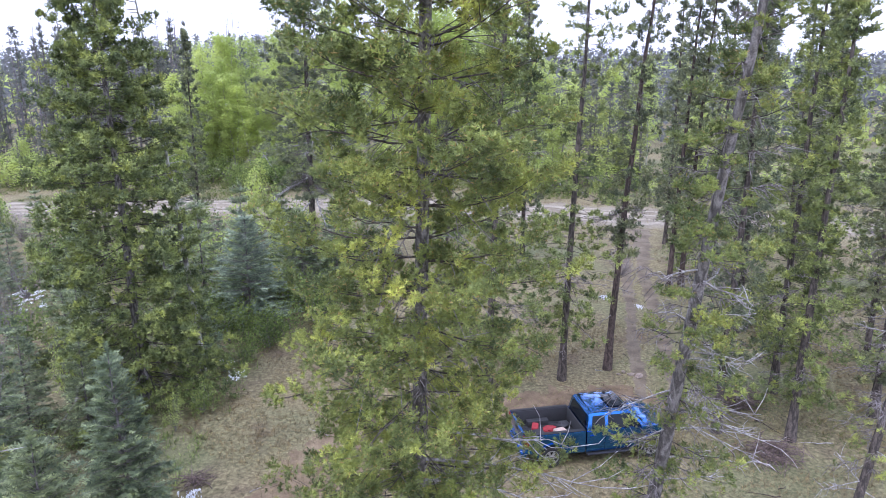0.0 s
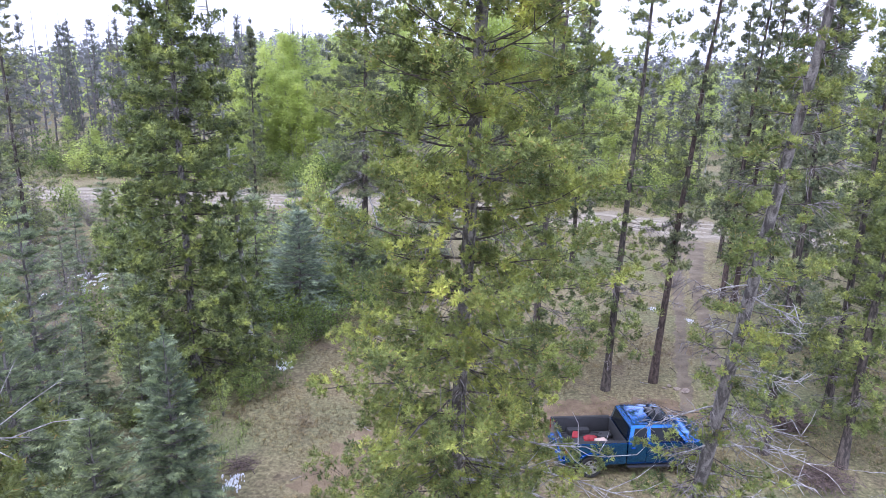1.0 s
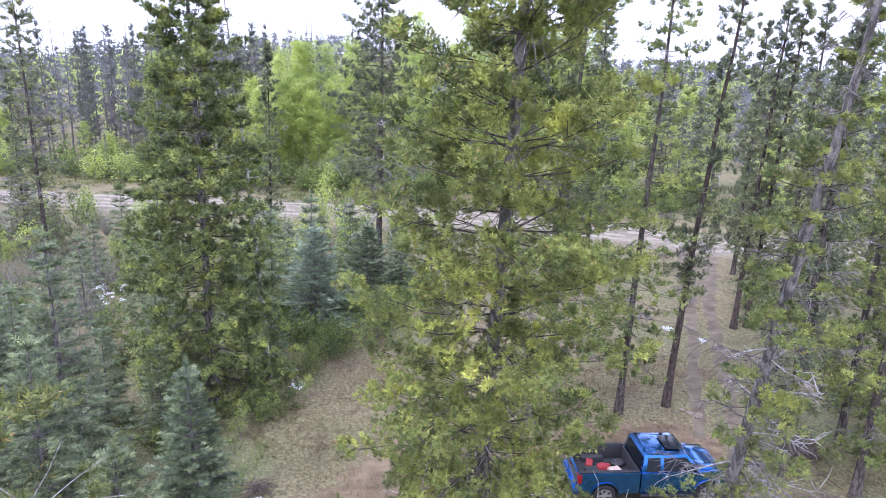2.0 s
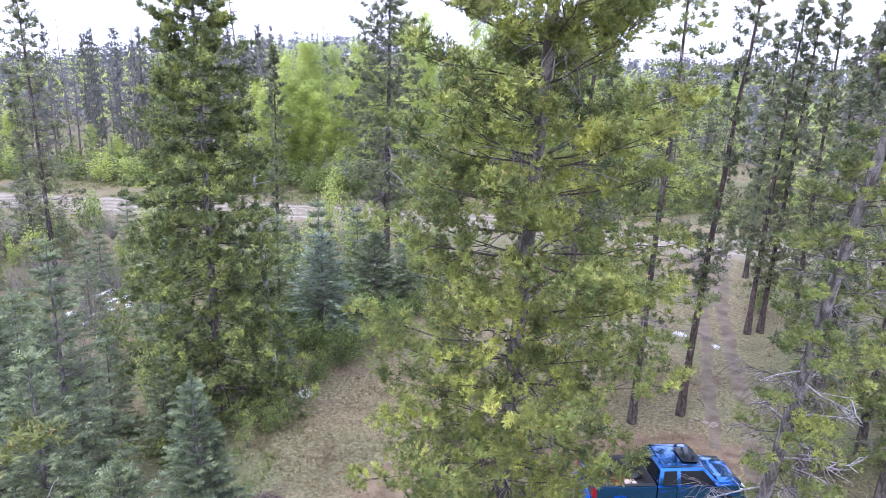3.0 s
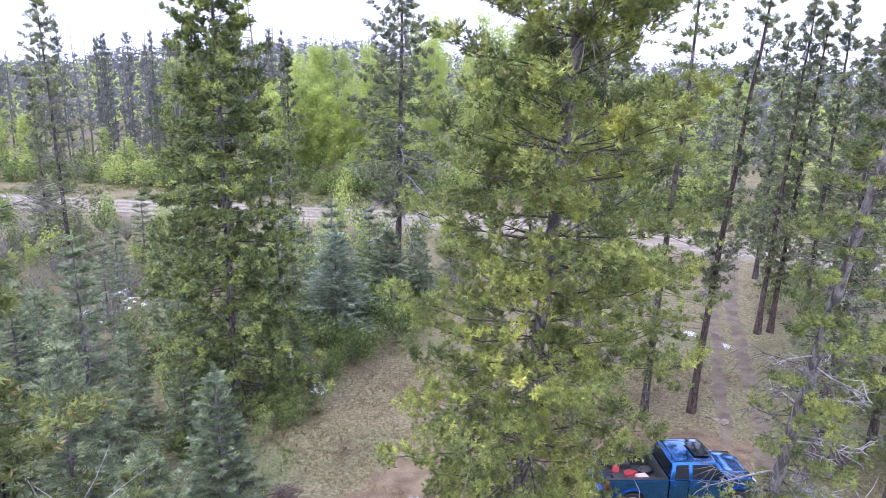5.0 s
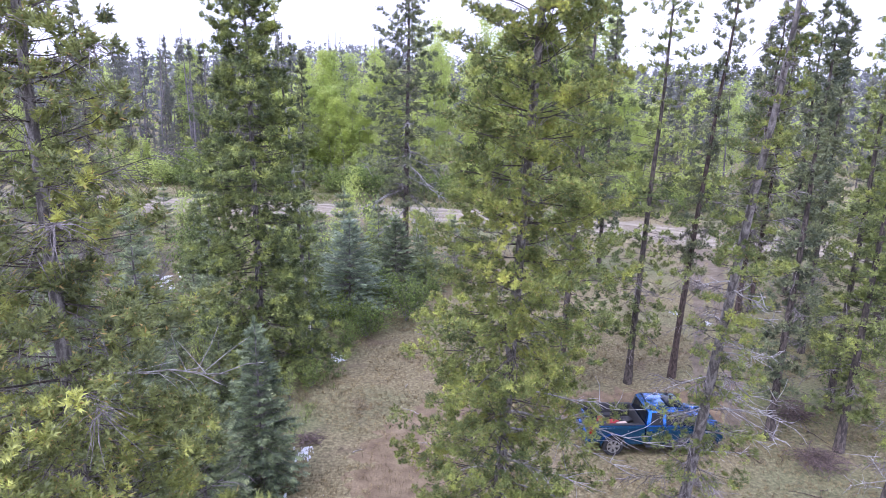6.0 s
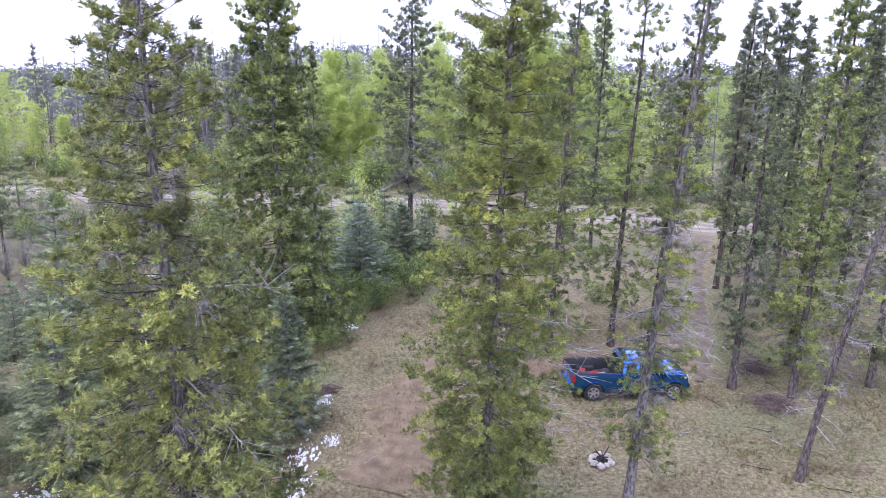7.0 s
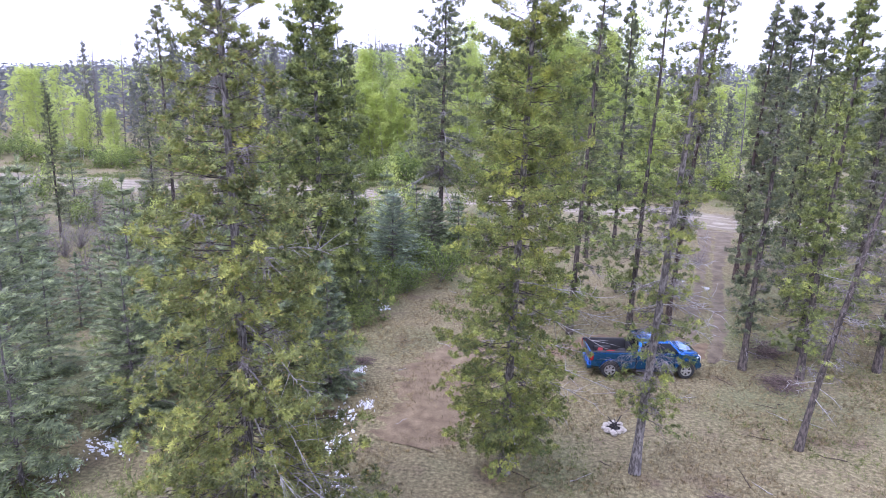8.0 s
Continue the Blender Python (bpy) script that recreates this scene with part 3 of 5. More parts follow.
put_pine("pine_tree", (-8.4, 45.5), "tall thin-crowned pine with drooping bleached dead lower branches", (BARK_DARK, PINE_THIN), split=True, seed=60, height=21.0, crown_base=5.8, radius=4.4, girth=0.22, branches=200, tuft=0.14,
         needles=7, twigs=9, needle_width=0.34, pad=0.19, clumps=11, dead=12, dead_len=2.4, full=0.85, gaps=0.2, bare=0.12, top_round=0.6, bald=0.18, inner=8, dead_from=2.0,
         extra=[(7.4, 0.1, 3.4, -0.5), (6.6, 3.0, 3.2, -0.6), (8.2, -0.5, 3.2, -0.45), (5.8, -1.0, 3.0, -0.7), (7.0, 2.6, 2.8, -0.6), (6.2, 0.4, 3.0, -0.7), (8.8, 3.4, 2.8, -0.3), (5.0, -2.2, 2.6, -0.6), (9.4, 0.0, 2.8, -0.2)], thick=2.4)

put_pine("pine_tree", (-30.6, 43.0), "thin-crowned grey-green pine at the edge of the thicket", (BARK_DARK, PINE_THIN), seed=61, height=18.5, crown_base=1.5, radius=3.4, lean=(-0.5, 0), girth=0.15, branches=170, tuft=0.15,
         needles=7, twigs=5, needle_width=0.36, pad=0.22, clumps=10, dead=16, dead_len=1.8, full=0.85, gaps=0.3, bare=0.1, top_round=0.6, bald=0.3, inner=3)

MIDS = [
    # x, y, height, crown base, radius, lean x, lean y, seed, fullness, needles, label
    (5.47, 29.0, 19.5, 2.2, 2.4, 0.7, 0.2, 51, 1.15, PINE_DEEP, "slender pine with a bare lower trunk beside the truck"),
    (7.73, 30.0, 20.0, 5.5, 1.5, 1.3, 0.3, 52, 0.7, PINE_THIN, "tall thin pine with a long bare leaning trunk"),
    (2.1, 27.4, 19.5, 2.2, 2.7, 0.6, 0.3, 53, 1.15, PINE_DEEP, "tall pine with dead lower branches behind the truck bed"),
    (10.55, 24.3, 17.0, 2.0, 1.4, 0.4, 0.3, 54, 0.75, PINE_THIN, "mid-height pine with yellow-green boughs near the brush pile"),
    (13.0, 23.6, 17.4, 1.6, 1.8, 0.7, 0.5, 55, 1.0, PINE_DEEP, "dense green pine with a leaning grey trunk"),
    (14.2, 27.6, 18.6, 1.8, 1.8, 0.6, 0.5, 56, 0.9, PINE_DEEP, "dense green pine at the edge of the clearing"),
    (17.2, 25.5, 19.2, 1.5, 2.1, 0.4, 0.3, 57, 0.75, PINE_THIN, "dense green pine at the edge of the clearing"),
    (13.9, 40.8, 19.5, 4.5, 1.5, 0.8, 0.2, 58, 0.7, PINE_THIN, "tall thin pine with sparse dark crown by the track"),
    (14.75, 41.2, 18.5, 3.0, 1.8, 0.7, 0.2, 59, 0.85, PINE_THIN, "tall thin pine with sparse dark crown by the track"),
]
mids = []
for i, (x, y, h, cb, r, lx, ly, seed, full, mat, label) in enumerate(MIDS):
    mids.append(put_pine("pine_tree", (x, y), label, (BARK_RED if i in (1, 7, 8) else BARK_DARK, mat), seed=seed, height=h, crown_base=cb, radius=r * 1.22, lean=(lx, ly), girth=0.145, branches=175, tuft=0.125,
                         needles=7, twigs=4, needle_width=0.36, pad=0.17, dead=8 if full > 0.79 else 14, dead_len=1.3, full=full + 0.08, gaps=0.36, clumps=11, bare=0.1, top_round=0.5 if i in (0, 2) else 0.66, cheap=True, bald=0.14))

# more pines of the same kind, to the right of the track and along the road
rng = np.random.default_rng(5)
MORE = [(18.5, 46.0), (21.0, 48.5), (23.5, 44.0), (26.0, 51.0), (20.5, 37.5), (24.0, 33.0), (28.0, 40.0), (19.5, 30.0), (32.0, 47.0), (17.5, 53.0), (29.0, 32.5), (36, 40),
        (3.5, 45.0), (6.0, 49.5), (-22.5, 46.0), (-35.0, 47.0), (-40.0, 41.0), (-17.5, 50.0), (0.5, 52.5)]
stand = [put_pine("pine_tree", (15.5 + 4.5 * i, 34.5 + 1.5 * i), "pine in the mixed stand past the clearing", (BARK_DARK, PINE_THIN), seed=95 + i, height=17.5, crown_base=2.0 + i, radius=1.7 + 0.2 * i,
                  girth=0.13, branches=130, tuft=0.16, needles=7, twigs=4, needle_width=0.38, pad=0.2, dead=8, dead_len=1.2, full=0.75, gaps=0.45, clumps=9, bare=0.12, cheap=True, bald=0.05) for i in range(3)]
for k, (x, y) in enumerate(MORE):
    src = stand[k % 3]
    f = rng.uniform(0.94, 1.16) * (0.76 if x < 2 else 1.0)
    t = copy_thing(src, pose(x, y, float(ground_z(x, y)), 0, 0, rng.uniform(0, 360)) @ Matrix.Diagonal((f, f, f * rng.uniform(0.92, 1.06), 1)))
    tagged(t, "pine in the mixed stand past the clearing", group="pines")

# spruces along the left edge of the clearing
SPRUCES = [(-10.1, 35.8, 6.2, 2.7, SPRUCE_BLUE), (-8.2, 40.4, 5.4, 2.5, SPRUCE), (-8.6, 17.8, 6.2, 1.45, SPRUCE), (-14.2, 20.2, 9.1, 2.0, SPRUCE), (-17.0, 16.2, 9.4, 2.3, SPRUCE),
           (-12.3, 16.4, 7.4, 2.3, SPRUCE), (-9.4, 15.0, 5.0, 1.7, SPRUCE), (-15.2, 13.2, 6.6, 2.0, SPRUCE), (-19.5, 12.0, 10.5, 2.4, SPRUCE), (-18.2, 22.0, 7.0, 1.9, SPRUCE)]
spruces = []
for i, (x, y, h, r, mat) in enumerate(SPRUCES):
    spruces.append(put_spruce((x, y), "blue-green young spruce at the edge of the clearing" if mat == SPRUCE_BLUE else "grey-green young spruce with drooping boughs", mat, 70 + i, h, r, levels=26 if i < 5 else 22, per=11 if i < 5 else 10, spray=0.29 if i < 5 else 0.34, needles=9))
low = [put_spruce((-30.5 - 2.0 * i, 20.0 + 4.5 * i), "grey-green spruce in the thicket beside the clearing", SPRUCE, 85 + i, 8.0, 2.1, levels=16, per=8, spray=0.58, needles=8) for i in range(3)]
MORE_SPRUCES = [(-22.0, 17.0, 0.7), (-24.5, 22.5, 0.5), (-21.5, 27.5, 0.6), (-26.5, 30.0, 0.42), (-16.5, 30.5, 0.6), (-19.0, 36.0, 0.7), (-24.0, 36.5, 0.6), (-30.0, 35.0, 0.35), (-13.4, 38.4, 0.8),
                (-29.0, 24.0, 1.0), (-15.5, 24.5, 0.55), (-11.2, 31.5, 0.45), (-34.0, 30.0, 1.0), (-27.0, 42.5, 0.5), (-16.5, 8.6, 0.9), (-22.0, 9.0, 1.15), (-13.0, 24.0, 0.5), (-24.5, 13.5, 1.2), (-17.2, 19.4, 0.75), (-6.3, 41.8, 0.6), (-12.0, 42.0, 0.85), (-38.0, 36.0, 0.35), (-20.0, 5.5, 0.9), (-7.0, 44.4, 0.6), (-10.6, 46.5, 0.7), (-32.5, 37.5, 0.4), (-36.5, 42.5, 0.4), (-26.0, 26.5, 0.5), (-18.5, 33.0, 0.6), (-14.6, 36.0, 0.75)]
for k, (x, y, f) in enumerate(MORE_SPRUCES):
    src = low[k % 3]
    t = copy_thing(src, pose(x, y, float(ground_z(x, y)), 0, 0, rng.uniform(0, 360)) @ Matrix.Diagonal((f, f, f, 1)))
    tagged(t, "grey-green spruce in the thicket beside the clearing")

# leafy bushes along the edge of the clearing and in the thicket
bush0 = put_bush((-8.4, 32.6), "low leafy green bush at the clearing's edge", 91, 1.7, 1.2, BUSH)
BUSHES = [(-8.0, 34.0, 1.5), (-7.3, 36.0, 1.4), (-7.0, 38.2, 1.5), (-9.6, 30.8, 0.9), (-10.3, 29.2, 0.7), (-13.0, 33.5, 1.4), (-14.5, 41.5, 2.3), (-14.0, 30.0, 1.1), (-20.5, 32.0, 1.3), (-18.0, 26.0, 1.1), (-26.0, 33.5, 1.4),
          (-11.5, 38.6, 1.5), (-12.2, 36.6, 1.2), (-16.5, 34.0, 1.3), (-19.5, 39.0, 1.4), (-22.5, 30.0, 1.0), (-10.3, 22.6, 0.7), (-9.6, 24.6, 0.6), (-10.0, 26.4, 0.7), (-15.0, 27.0, 1.0), (-33.0, 40.0, 1.5),
          (-6.4, 43.6, 1.3), (-9.8, 43.8, 1.3), (-12.8, 45.5, 1.4), (4.6, 36.5, 0.9), (3.2, 33.6, 0.7), (17.0, 35.5, 1.3), (19.0, 33.5, 1.5), (16.0, 30.0, 1.2), (16.2, 45.0, 1.2), (18.6, 28.2, 1.3), (21.5, 31.5, 1.4),
          (-16.0, 22.5, 0.8), (-13.2, 22.0, 0.8), (-20.8, 24.4, 1.0), (-17.0, 37.5, 1.3), (-22.5, 41.0, 1.5), (-12.0, 24.2, 0.8), (-10.6, 33.4, 1.0), (2.0, 48.0, 1.2), (5.0, 53.0, 1.3), (20.0, 52.0, 1.5), (24.5, 47.0, 1.5)]
bush1 = put_bush((-11.0, 41.2), "pale green young leafy bush in the thicket", 93, 2.6, 1.0, ASPEN, 150, 0.24)
brush0 = put_bush((-20.0, 57.0), "tangled green brush beside the road", 97, 2.4, 1.5, BUSH, 112, 0.42, True)
brush1 = put_bush((-31.0, 56.0), "pale green sapling brush beside the road", 98, 3.4, 1.3, ASPEN, 112, 0.42, True)
for x, y, f in BUSHES:
    x, y, f = x + rng.uniform(-0.7, 0.7), y + rng.uniform(-0.7, 0.7), f * rng.uniform(0.55, 1.15)
    copy_thing(bush0 if rng.uniform() < 0.75 or x > -6 else bush1, pose(x, y, float(ground_z(x, y)), 0, 0, rng.uniform(0, 360)) @ Matrix.Diagonal((f * rng.uniform(0.9, 1.25), f * 1.1, f * rng.uniform(0.85, 1.25), 1)))


def put_bare_shrub(place, seed, height=2.6, stems=46):
    r = np.random.default_rng(seed)
    pieces = []
    for i in range(stems):
        az, el = r.uniform(0, 2 * np.pi), r.uniform(0.7, 1.4)
        d = np.array([math.cos(az) * math.cos(el), math.sin(az) * math.cos(el), math.sin(el)])
        ln = height * r.uniform(0.6, 1.1)
        t = np.linspace(0, 1, 5)
        p = d * (t * ln)[:, None] + np.cumsum(r.normal(size=(5, 3)), axis=0) * 0.06 * t[:, None]
        pieces.append(tube(p, np.linspace(0.016, 0.003, 5), 4))
        for j in range(6):
            tt = r.uniform(0.35, 1)
            b = np.array([np.interp(tt, t, p[:, c]) for c in range(3)])
            pieces.append(tube(np.stack([b, b + unit(d + r.normal(size=3) * 0.6) * r.uniform(0.2, 0.6)]), [0.007, 0.002], 3))
    root = thing("bare_shrub", (*place, float(ground_z(*place))), "leafless grey shrub in the thicket", "shrub", "bare shrubs")
    tagged(part("stem_thicket", tri_mesh("stem_thicket", *joined(pieces), TWIG, True), root), kind="stuff")
    return root


shrub0 = put_bare_shrub((-30.0, 39.0), 7)
# Shrub stems added in place of the dead grey twigs of a spruce.
tagged(put_bare_shrub((-13.2, 18.3), 8, 6.0, 20), "tall tangle of bare grey dead twigs among the spruces")
tagged(put_bare_shrub((-16.4, 18.0), 9, 6.5, 18), "tall tangle of bare grey dead twigs among the spruces")
for x, y in [(-33.0, 44.5), (-27.5, 38.5), (-36.0, 38.0), (-25.0, 40.5), (-39.0, 45.0), (-22.0, 34.0), (-31.5, 32.5), (-28.0, 27.5), (-23.5, 25.0), (-35.0, 33.5), (-20.0, 29.0), (-41.0, 40.0), (-34.5, 41.5), (-37.5, 46.0), (-42.0, 48.0), (-29.5, 41.5), (-32.0, 36.0), (-27.5, 34.0), (-39.5, 51.0), (-44.5, 44.0), (-30.5, 46.5), (-25.0, 31.0), (-35.5, 35.5), (16.5, 38.0), (12.0, 44.5)]:
    f = rng.uniform(0.7, 1.3)
    copy_thing(shrub0, pose(x, y, float(ground_z(x, y)), 0, 0, rng.uniform(0, 360)) @ Matrix.Diagonal((f, f, f, 1)))

# saplings and brush between the thicket and the road
for x, y, f, src in [(-12.8, 44.2, 1.1, 1), (-11.4, 48.0, 1.2, 1), (-13.8, 47.0, 1.2, 1), (-15.2, 44.0, 1.0, 1), (-6.4, 37.4, 0.75, 0), (-8.6, 37.8, 0.9, 0), (-11.6, 37.4, 0.8, 0), (-12.4, 40.2, 0.9, 0), (-10.4, 38.4, 0.8, 0), (-5.6, 40.2, 0.7, 0),
                     (-9.6, 33.4, 0.7, 0), (-7.2, 43.2, 0.8, 0), (-9.8, 44.6, 0.8, 0), (-12.0, 34.6, 0.8, 0), (-14.8, 39.6, 1.0, 0), (-5.0, 43.5, 0.6, 1), (-16.8, 41.6, 1.0, 0), (-18.2, 44.6, 1.1, 1), (-9.0, 31.4, 0.5, 0), (-10.8, 28.0, 0.5, 0), (-20.6, 43.2, 1.1, 0)]:
    copy_thing((brush0, brush1)[src], pose(x, y, float(ground_z(x, y)), 0, 0, rng.uniform(0, 360)) @ Matrix.Diagonal((f, f, f * rng.uniform(0.9, 1.2), 1)))
for k in range(84):
    x, y = rng.uniform(-62, -3), rng.uniform(44, 61)
    f = rng.uniform(0.4, 1.1)
    copy_thing((brush0, brush1, shrub0, brush0)[k % 4], pose(x, y, float(ground_z(x, y)), 0, 0, rng.uniform(0, 360)) @ Matrix.Diagonal((f, f, f * rng.uniform(0.9, 1.5), 1)))
for x, y, f in [(-15.5, 48.0, 0.45), (-20.0, 53.0, 0.5), (-25.5, 48.5, 0.7), (-30.5, 52.0, 0.6), (-37.0, 50.0, 0.8), (-5.0, 47.5, 0.5), (-43.0, 47.0, 0.9), (-40.5, 30.0, 1.0), (-3.8, 50.5, 0.4)]:
    tagged(copy_thing(low[k % 3], pose(x, y, float(ground_z(x, y)), 0, 0, rng.uniform(0, 360)) @ Matrix.Diagonal((f, f, f, 1))), "small spruce in the brush beside the road")

# ---- the forest past the road ----
aspens = [put_aspen((-30.0 + 9 * i, 92.0 + 2 * (i % 2)), "young aspen in fresh yellow-green leaf past the road", 101 + i, 15.5 + i, 2.4, ASPEN, leaf=0.30, sprigs=1100, leaves=4, girth=0.005) for i in range(4)]
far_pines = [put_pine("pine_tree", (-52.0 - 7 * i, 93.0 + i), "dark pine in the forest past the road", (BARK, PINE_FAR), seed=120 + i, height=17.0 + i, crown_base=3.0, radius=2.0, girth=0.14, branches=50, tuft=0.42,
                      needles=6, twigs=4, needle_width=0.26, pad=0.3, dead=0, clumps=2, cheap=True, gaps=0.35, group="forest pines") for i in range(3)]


def put_snag(place, seed, height, lean=None, mat=BARK_SNAG, label="bare grey standing dead pine past the road"):
    r = np.random.default_rng(seed)
    s, axis = tree_axis(r, height, r.normal(size=2) * 0.4 if lean is None else lean, 0.03)
    pieces = []
    for i in range(46):
        h = height * r.uniform(0.25, 0.99)
        az, ln = r.uniform(0, 2 * np.pi), 1.1 * (1.05 - h / height) + 0.25
        d = np.array([math.cos(az), math.sin(az), r.uniform(-0.3, 0.3)])
        b = along(axis, height, h)
        pieces.append(tube(np.stack([b, b + d * ln * 0.6, b + d * ln]), [0.03, 0.02, 0.008], 3))
    root = thing("dead_tree", (*place, float(ground_z(*place))), label, "tree", "dead trees")
    part("trunk", tri_mesh("trunk", *tube(axis, 0.13 * (1 - s) + 0.02, 7), mat, True), root)
    tagged(part("branchwork", tri_mesh("branchwork", *joined(pieces), mat, True), root), kind="stuff")
    return root


snags = [put_snag((-46.0 - 6 * i, 90.0 + 3 * i), 140 + i, 16.0 + 2 * i) for i in range(2)]
put_snag((-10.7, 29.8), 147, 17.5, (-1.3, 0.0), BARK_ASPEN, "dead white-barked aspen standing behind the dense pine")


def forest(count, xs, ys, mix, heights, spread=0.0):
    """One stand past the road: mix gives the share of aspens and of dead trees, the rest are pines."""
    for k in range(count):
        x, y = rng.uniform(*xs), rng.uniform(*ys)
        h = rng.uniform(*heights)
        r = rng.uniform()
        if r < mix[0]:
            i = int(rng.integers(4))
            src, f, label = aspens[i], h / (15.5 + i), "young aspen in fresh yellow-green leaf past the road"
            wide = rng.uniform(1.0, 1.5) * (15 / h) ** 0.5
        elif r < mix[0] + mix[1]:
            i = int(rng.integers(2))
            src, f, label, wide = snags[i], h * 1.08 / (16 + 2 * i), "bare grey standing dead pine past the road", 0.9
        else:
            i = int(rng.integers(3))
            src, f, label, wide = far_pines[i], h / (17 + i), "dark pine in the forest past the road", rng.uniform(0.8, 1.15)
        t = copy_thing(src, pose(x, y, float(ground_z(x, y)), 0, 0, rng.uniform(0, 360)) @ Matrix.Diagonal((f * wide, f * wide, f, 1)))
        tagged(t, label)


forest(22, (-35, -16), (85, 92), (0.96, 0.0), (8, 13.5))
forest(12, (-31, -18), (91, 98), (1.0, 0.0), (14, 18))
forest(44, (-56, -20), (99, 122), (0.0, 0.55), (15, 20.5))
forest(30, (-15, 9), (88, 102), (0.97, 0.0), (17.5, 22))
forest(16, (-16, 9), (84, 90), (0.85, 0.0), (6, 12))
forest(32, (6, 40), (80, 98), (0.5, 0.05), (8, 15))
forest(16, (34, 78), (66, 88), (0.5, 0.08), (8, 14))
forest(52, (-76, -38), (90, 112), (0.06, 0.55), (12, 19.5))
forest(20, (-70, -34), (84, 92), (0.6, 0.0), (4.5, 8.0))
forest(8, (-80, -70), (86, 100), (0.5, 0.1), (6, 9.5))
forest(26, (-118, -79), (88, 108), (0.85, 0.05), (11, 15.5))
for k in range(210):
    x = rng.uniform(-105, 55)
    y = (82 + 0.06 * abs(x + 20) if x < 5 else 80 - 0.25 * (x - 5)) + rng.uniform(-5, 8)
    f = rng.uniform(0.5, 1.6)
    copy_thing((brush0, brush0, brush1)[k % 3], pose(x, y, float(ground_z(x, y)), 0, 0, rng.uniform(0, 360)) @ Matrix.Diagonal((f * 1.3, f * 1.2, f * rng.uniform(0.7, 1.1), 1)))


def far_woods(name, label, mat, count, seed, x_range, y_range, height, leafy):
    """Uncountable trees on the far slopes, joined in one mesh."""
    r = np.random.default_rng(seed)
    x = r.uniform(*x_range, count)
    y = y_range[0] + (y_range[1] - y_range[0]) * r.uniform(size=count) ** 1.3
    z = ground_z(x, y)
    h = r.uniform(0.65, 1.15, count) * height
    kk = 26
    u = r.uniform(0.08, 1.0, (count, kk))
    az = r.uniform(0, 2 * np.pi, (count, kk))
    rad = (h[:, None] * 0.17 * ((1 - u) if not leafy else np.sqrt(np.clip(1 - (2 * u - 1.1) ** 2, 0.05, 1)) * 0.8) + 0.15) * r.uniform(0.4, 1.1, (count, kk))
    c = np.stack([x[:, None] + rad * np.cos(az), y[:, None] + rad * np.sin(az), z[:, None] + h[:, None] * u], -1).reshape(-1, 3)
    size = np.repeat(h * 0.055, kk)[:, None, None]
    d = r.normal(size=(len(c), 3, 3)) * [1.0, 1.0, 0.8]
    v = (c[:, None] + d * size).reshape(-1, 3)
    ob = new(name, tri_mesh(name, v, np.arange(len(v)).reshape(-1, 3), mat))
    return tagged(ob, label, "forest", kind="stuff")


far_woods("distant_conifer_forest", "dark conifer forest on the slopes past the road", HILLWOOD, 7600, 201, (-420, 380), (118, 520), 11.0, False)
far_woods("distant_aspen_forest", "pale green aspen stands on the slopes past the road", ASPEN, 1300, 202, (-300, 260), (104, 330), 11.0, True)


# ---- the pickup truck ----
def paint_build(n, l, bsdf):
    f = tex_noise(n, l, 900.0, 2.0)
    col = ramp(n, l, f, [(0.35, (0.012, 0.13, 0.43)), (0.65, (0.018, 0.185, 0.56))])
    dust = tex_noise(n, l, 2.5, 5.0)
    col = blend(n, l, col, (0.20, 0.17, 0.14), ramp(n, l, dust, [(0.55, (0, 0, 0)), (0.85, (0.10, 0.10, 0.10))]))
    l.new(col, bsdf.inputs["Base Color"])
    bsdf.inputs["Metallic"].default_value = 0.97
    bsdf.inputs["Coat Weight"].default_value = 1.0
    bsdf.inputs["Coat Roughness"].default_value = 0.05


def plain(name, colour, rough=0.5, metal=0.0, fine=60.0):
    m = mottled(name, [tuple(c * 0.85 for c in colour), tuple(min(1, c * 1.15) for c in colour)], 4.0, rough, 0.08, fine)
    m.node_tree.nodes["Principled BSDF"].inputs["Metallic"].default_value = metal
    return m


PAINT = material("metallic_blue_paint", paint_build, 0.13)
GLASS = plain("dark_tinted_glass", (0.012, 0.015, 0.018), 0.04)
GLASS.node_tree.nodes["Principled BSDF"].inputs["Specular IOR Level"].default_value = 0.25
RUBBER = plain("black_rubber", (0.022, 0.022, 0.022), 0.85)
LINER = plain("black_bed_liner", (0.035, 0.036, 0.038), 0.7)
ALLOY = plain("bright_alloy", (0.62, 0.63, 0.65), 0.3, 0.9)
CHROME = plain("chrome", (0.75, 0.76, 0.78), 0.12, 1.0)
REDLENS = plain("red_lens", (0.24, 0.010, 0.014), 0.2)
CLEARLENS = plain("clear_lens", (0.62, 0.64, 0.66), 0.12)
PLASTIC = plain("black_plastic", (0.025, 0.025, 0.027), 0.5)
REDCLOTH = plain("red_cloth", (0.30, 0.03, 0.035), 0.8)
CARD = plain("pale_cardboard", (0.52, 0.40, 0.33), 0.85)


def bm_mesh(name, bm, mat, smooth=True):
    bmesh.ops.recalc_face_normals(bm, faces=bm.faces)
    me = bpy.data.meshes.new(name)
    bm.to_mesh(me)
    bm.free()
    me.materials.append(mat)
    if smooth:
        me.polygons.foreach_set("use_smooth", np.ones(len(me.polygons), bool))
        me.set_sharp_from_angle(angle=radians(38))
    return me


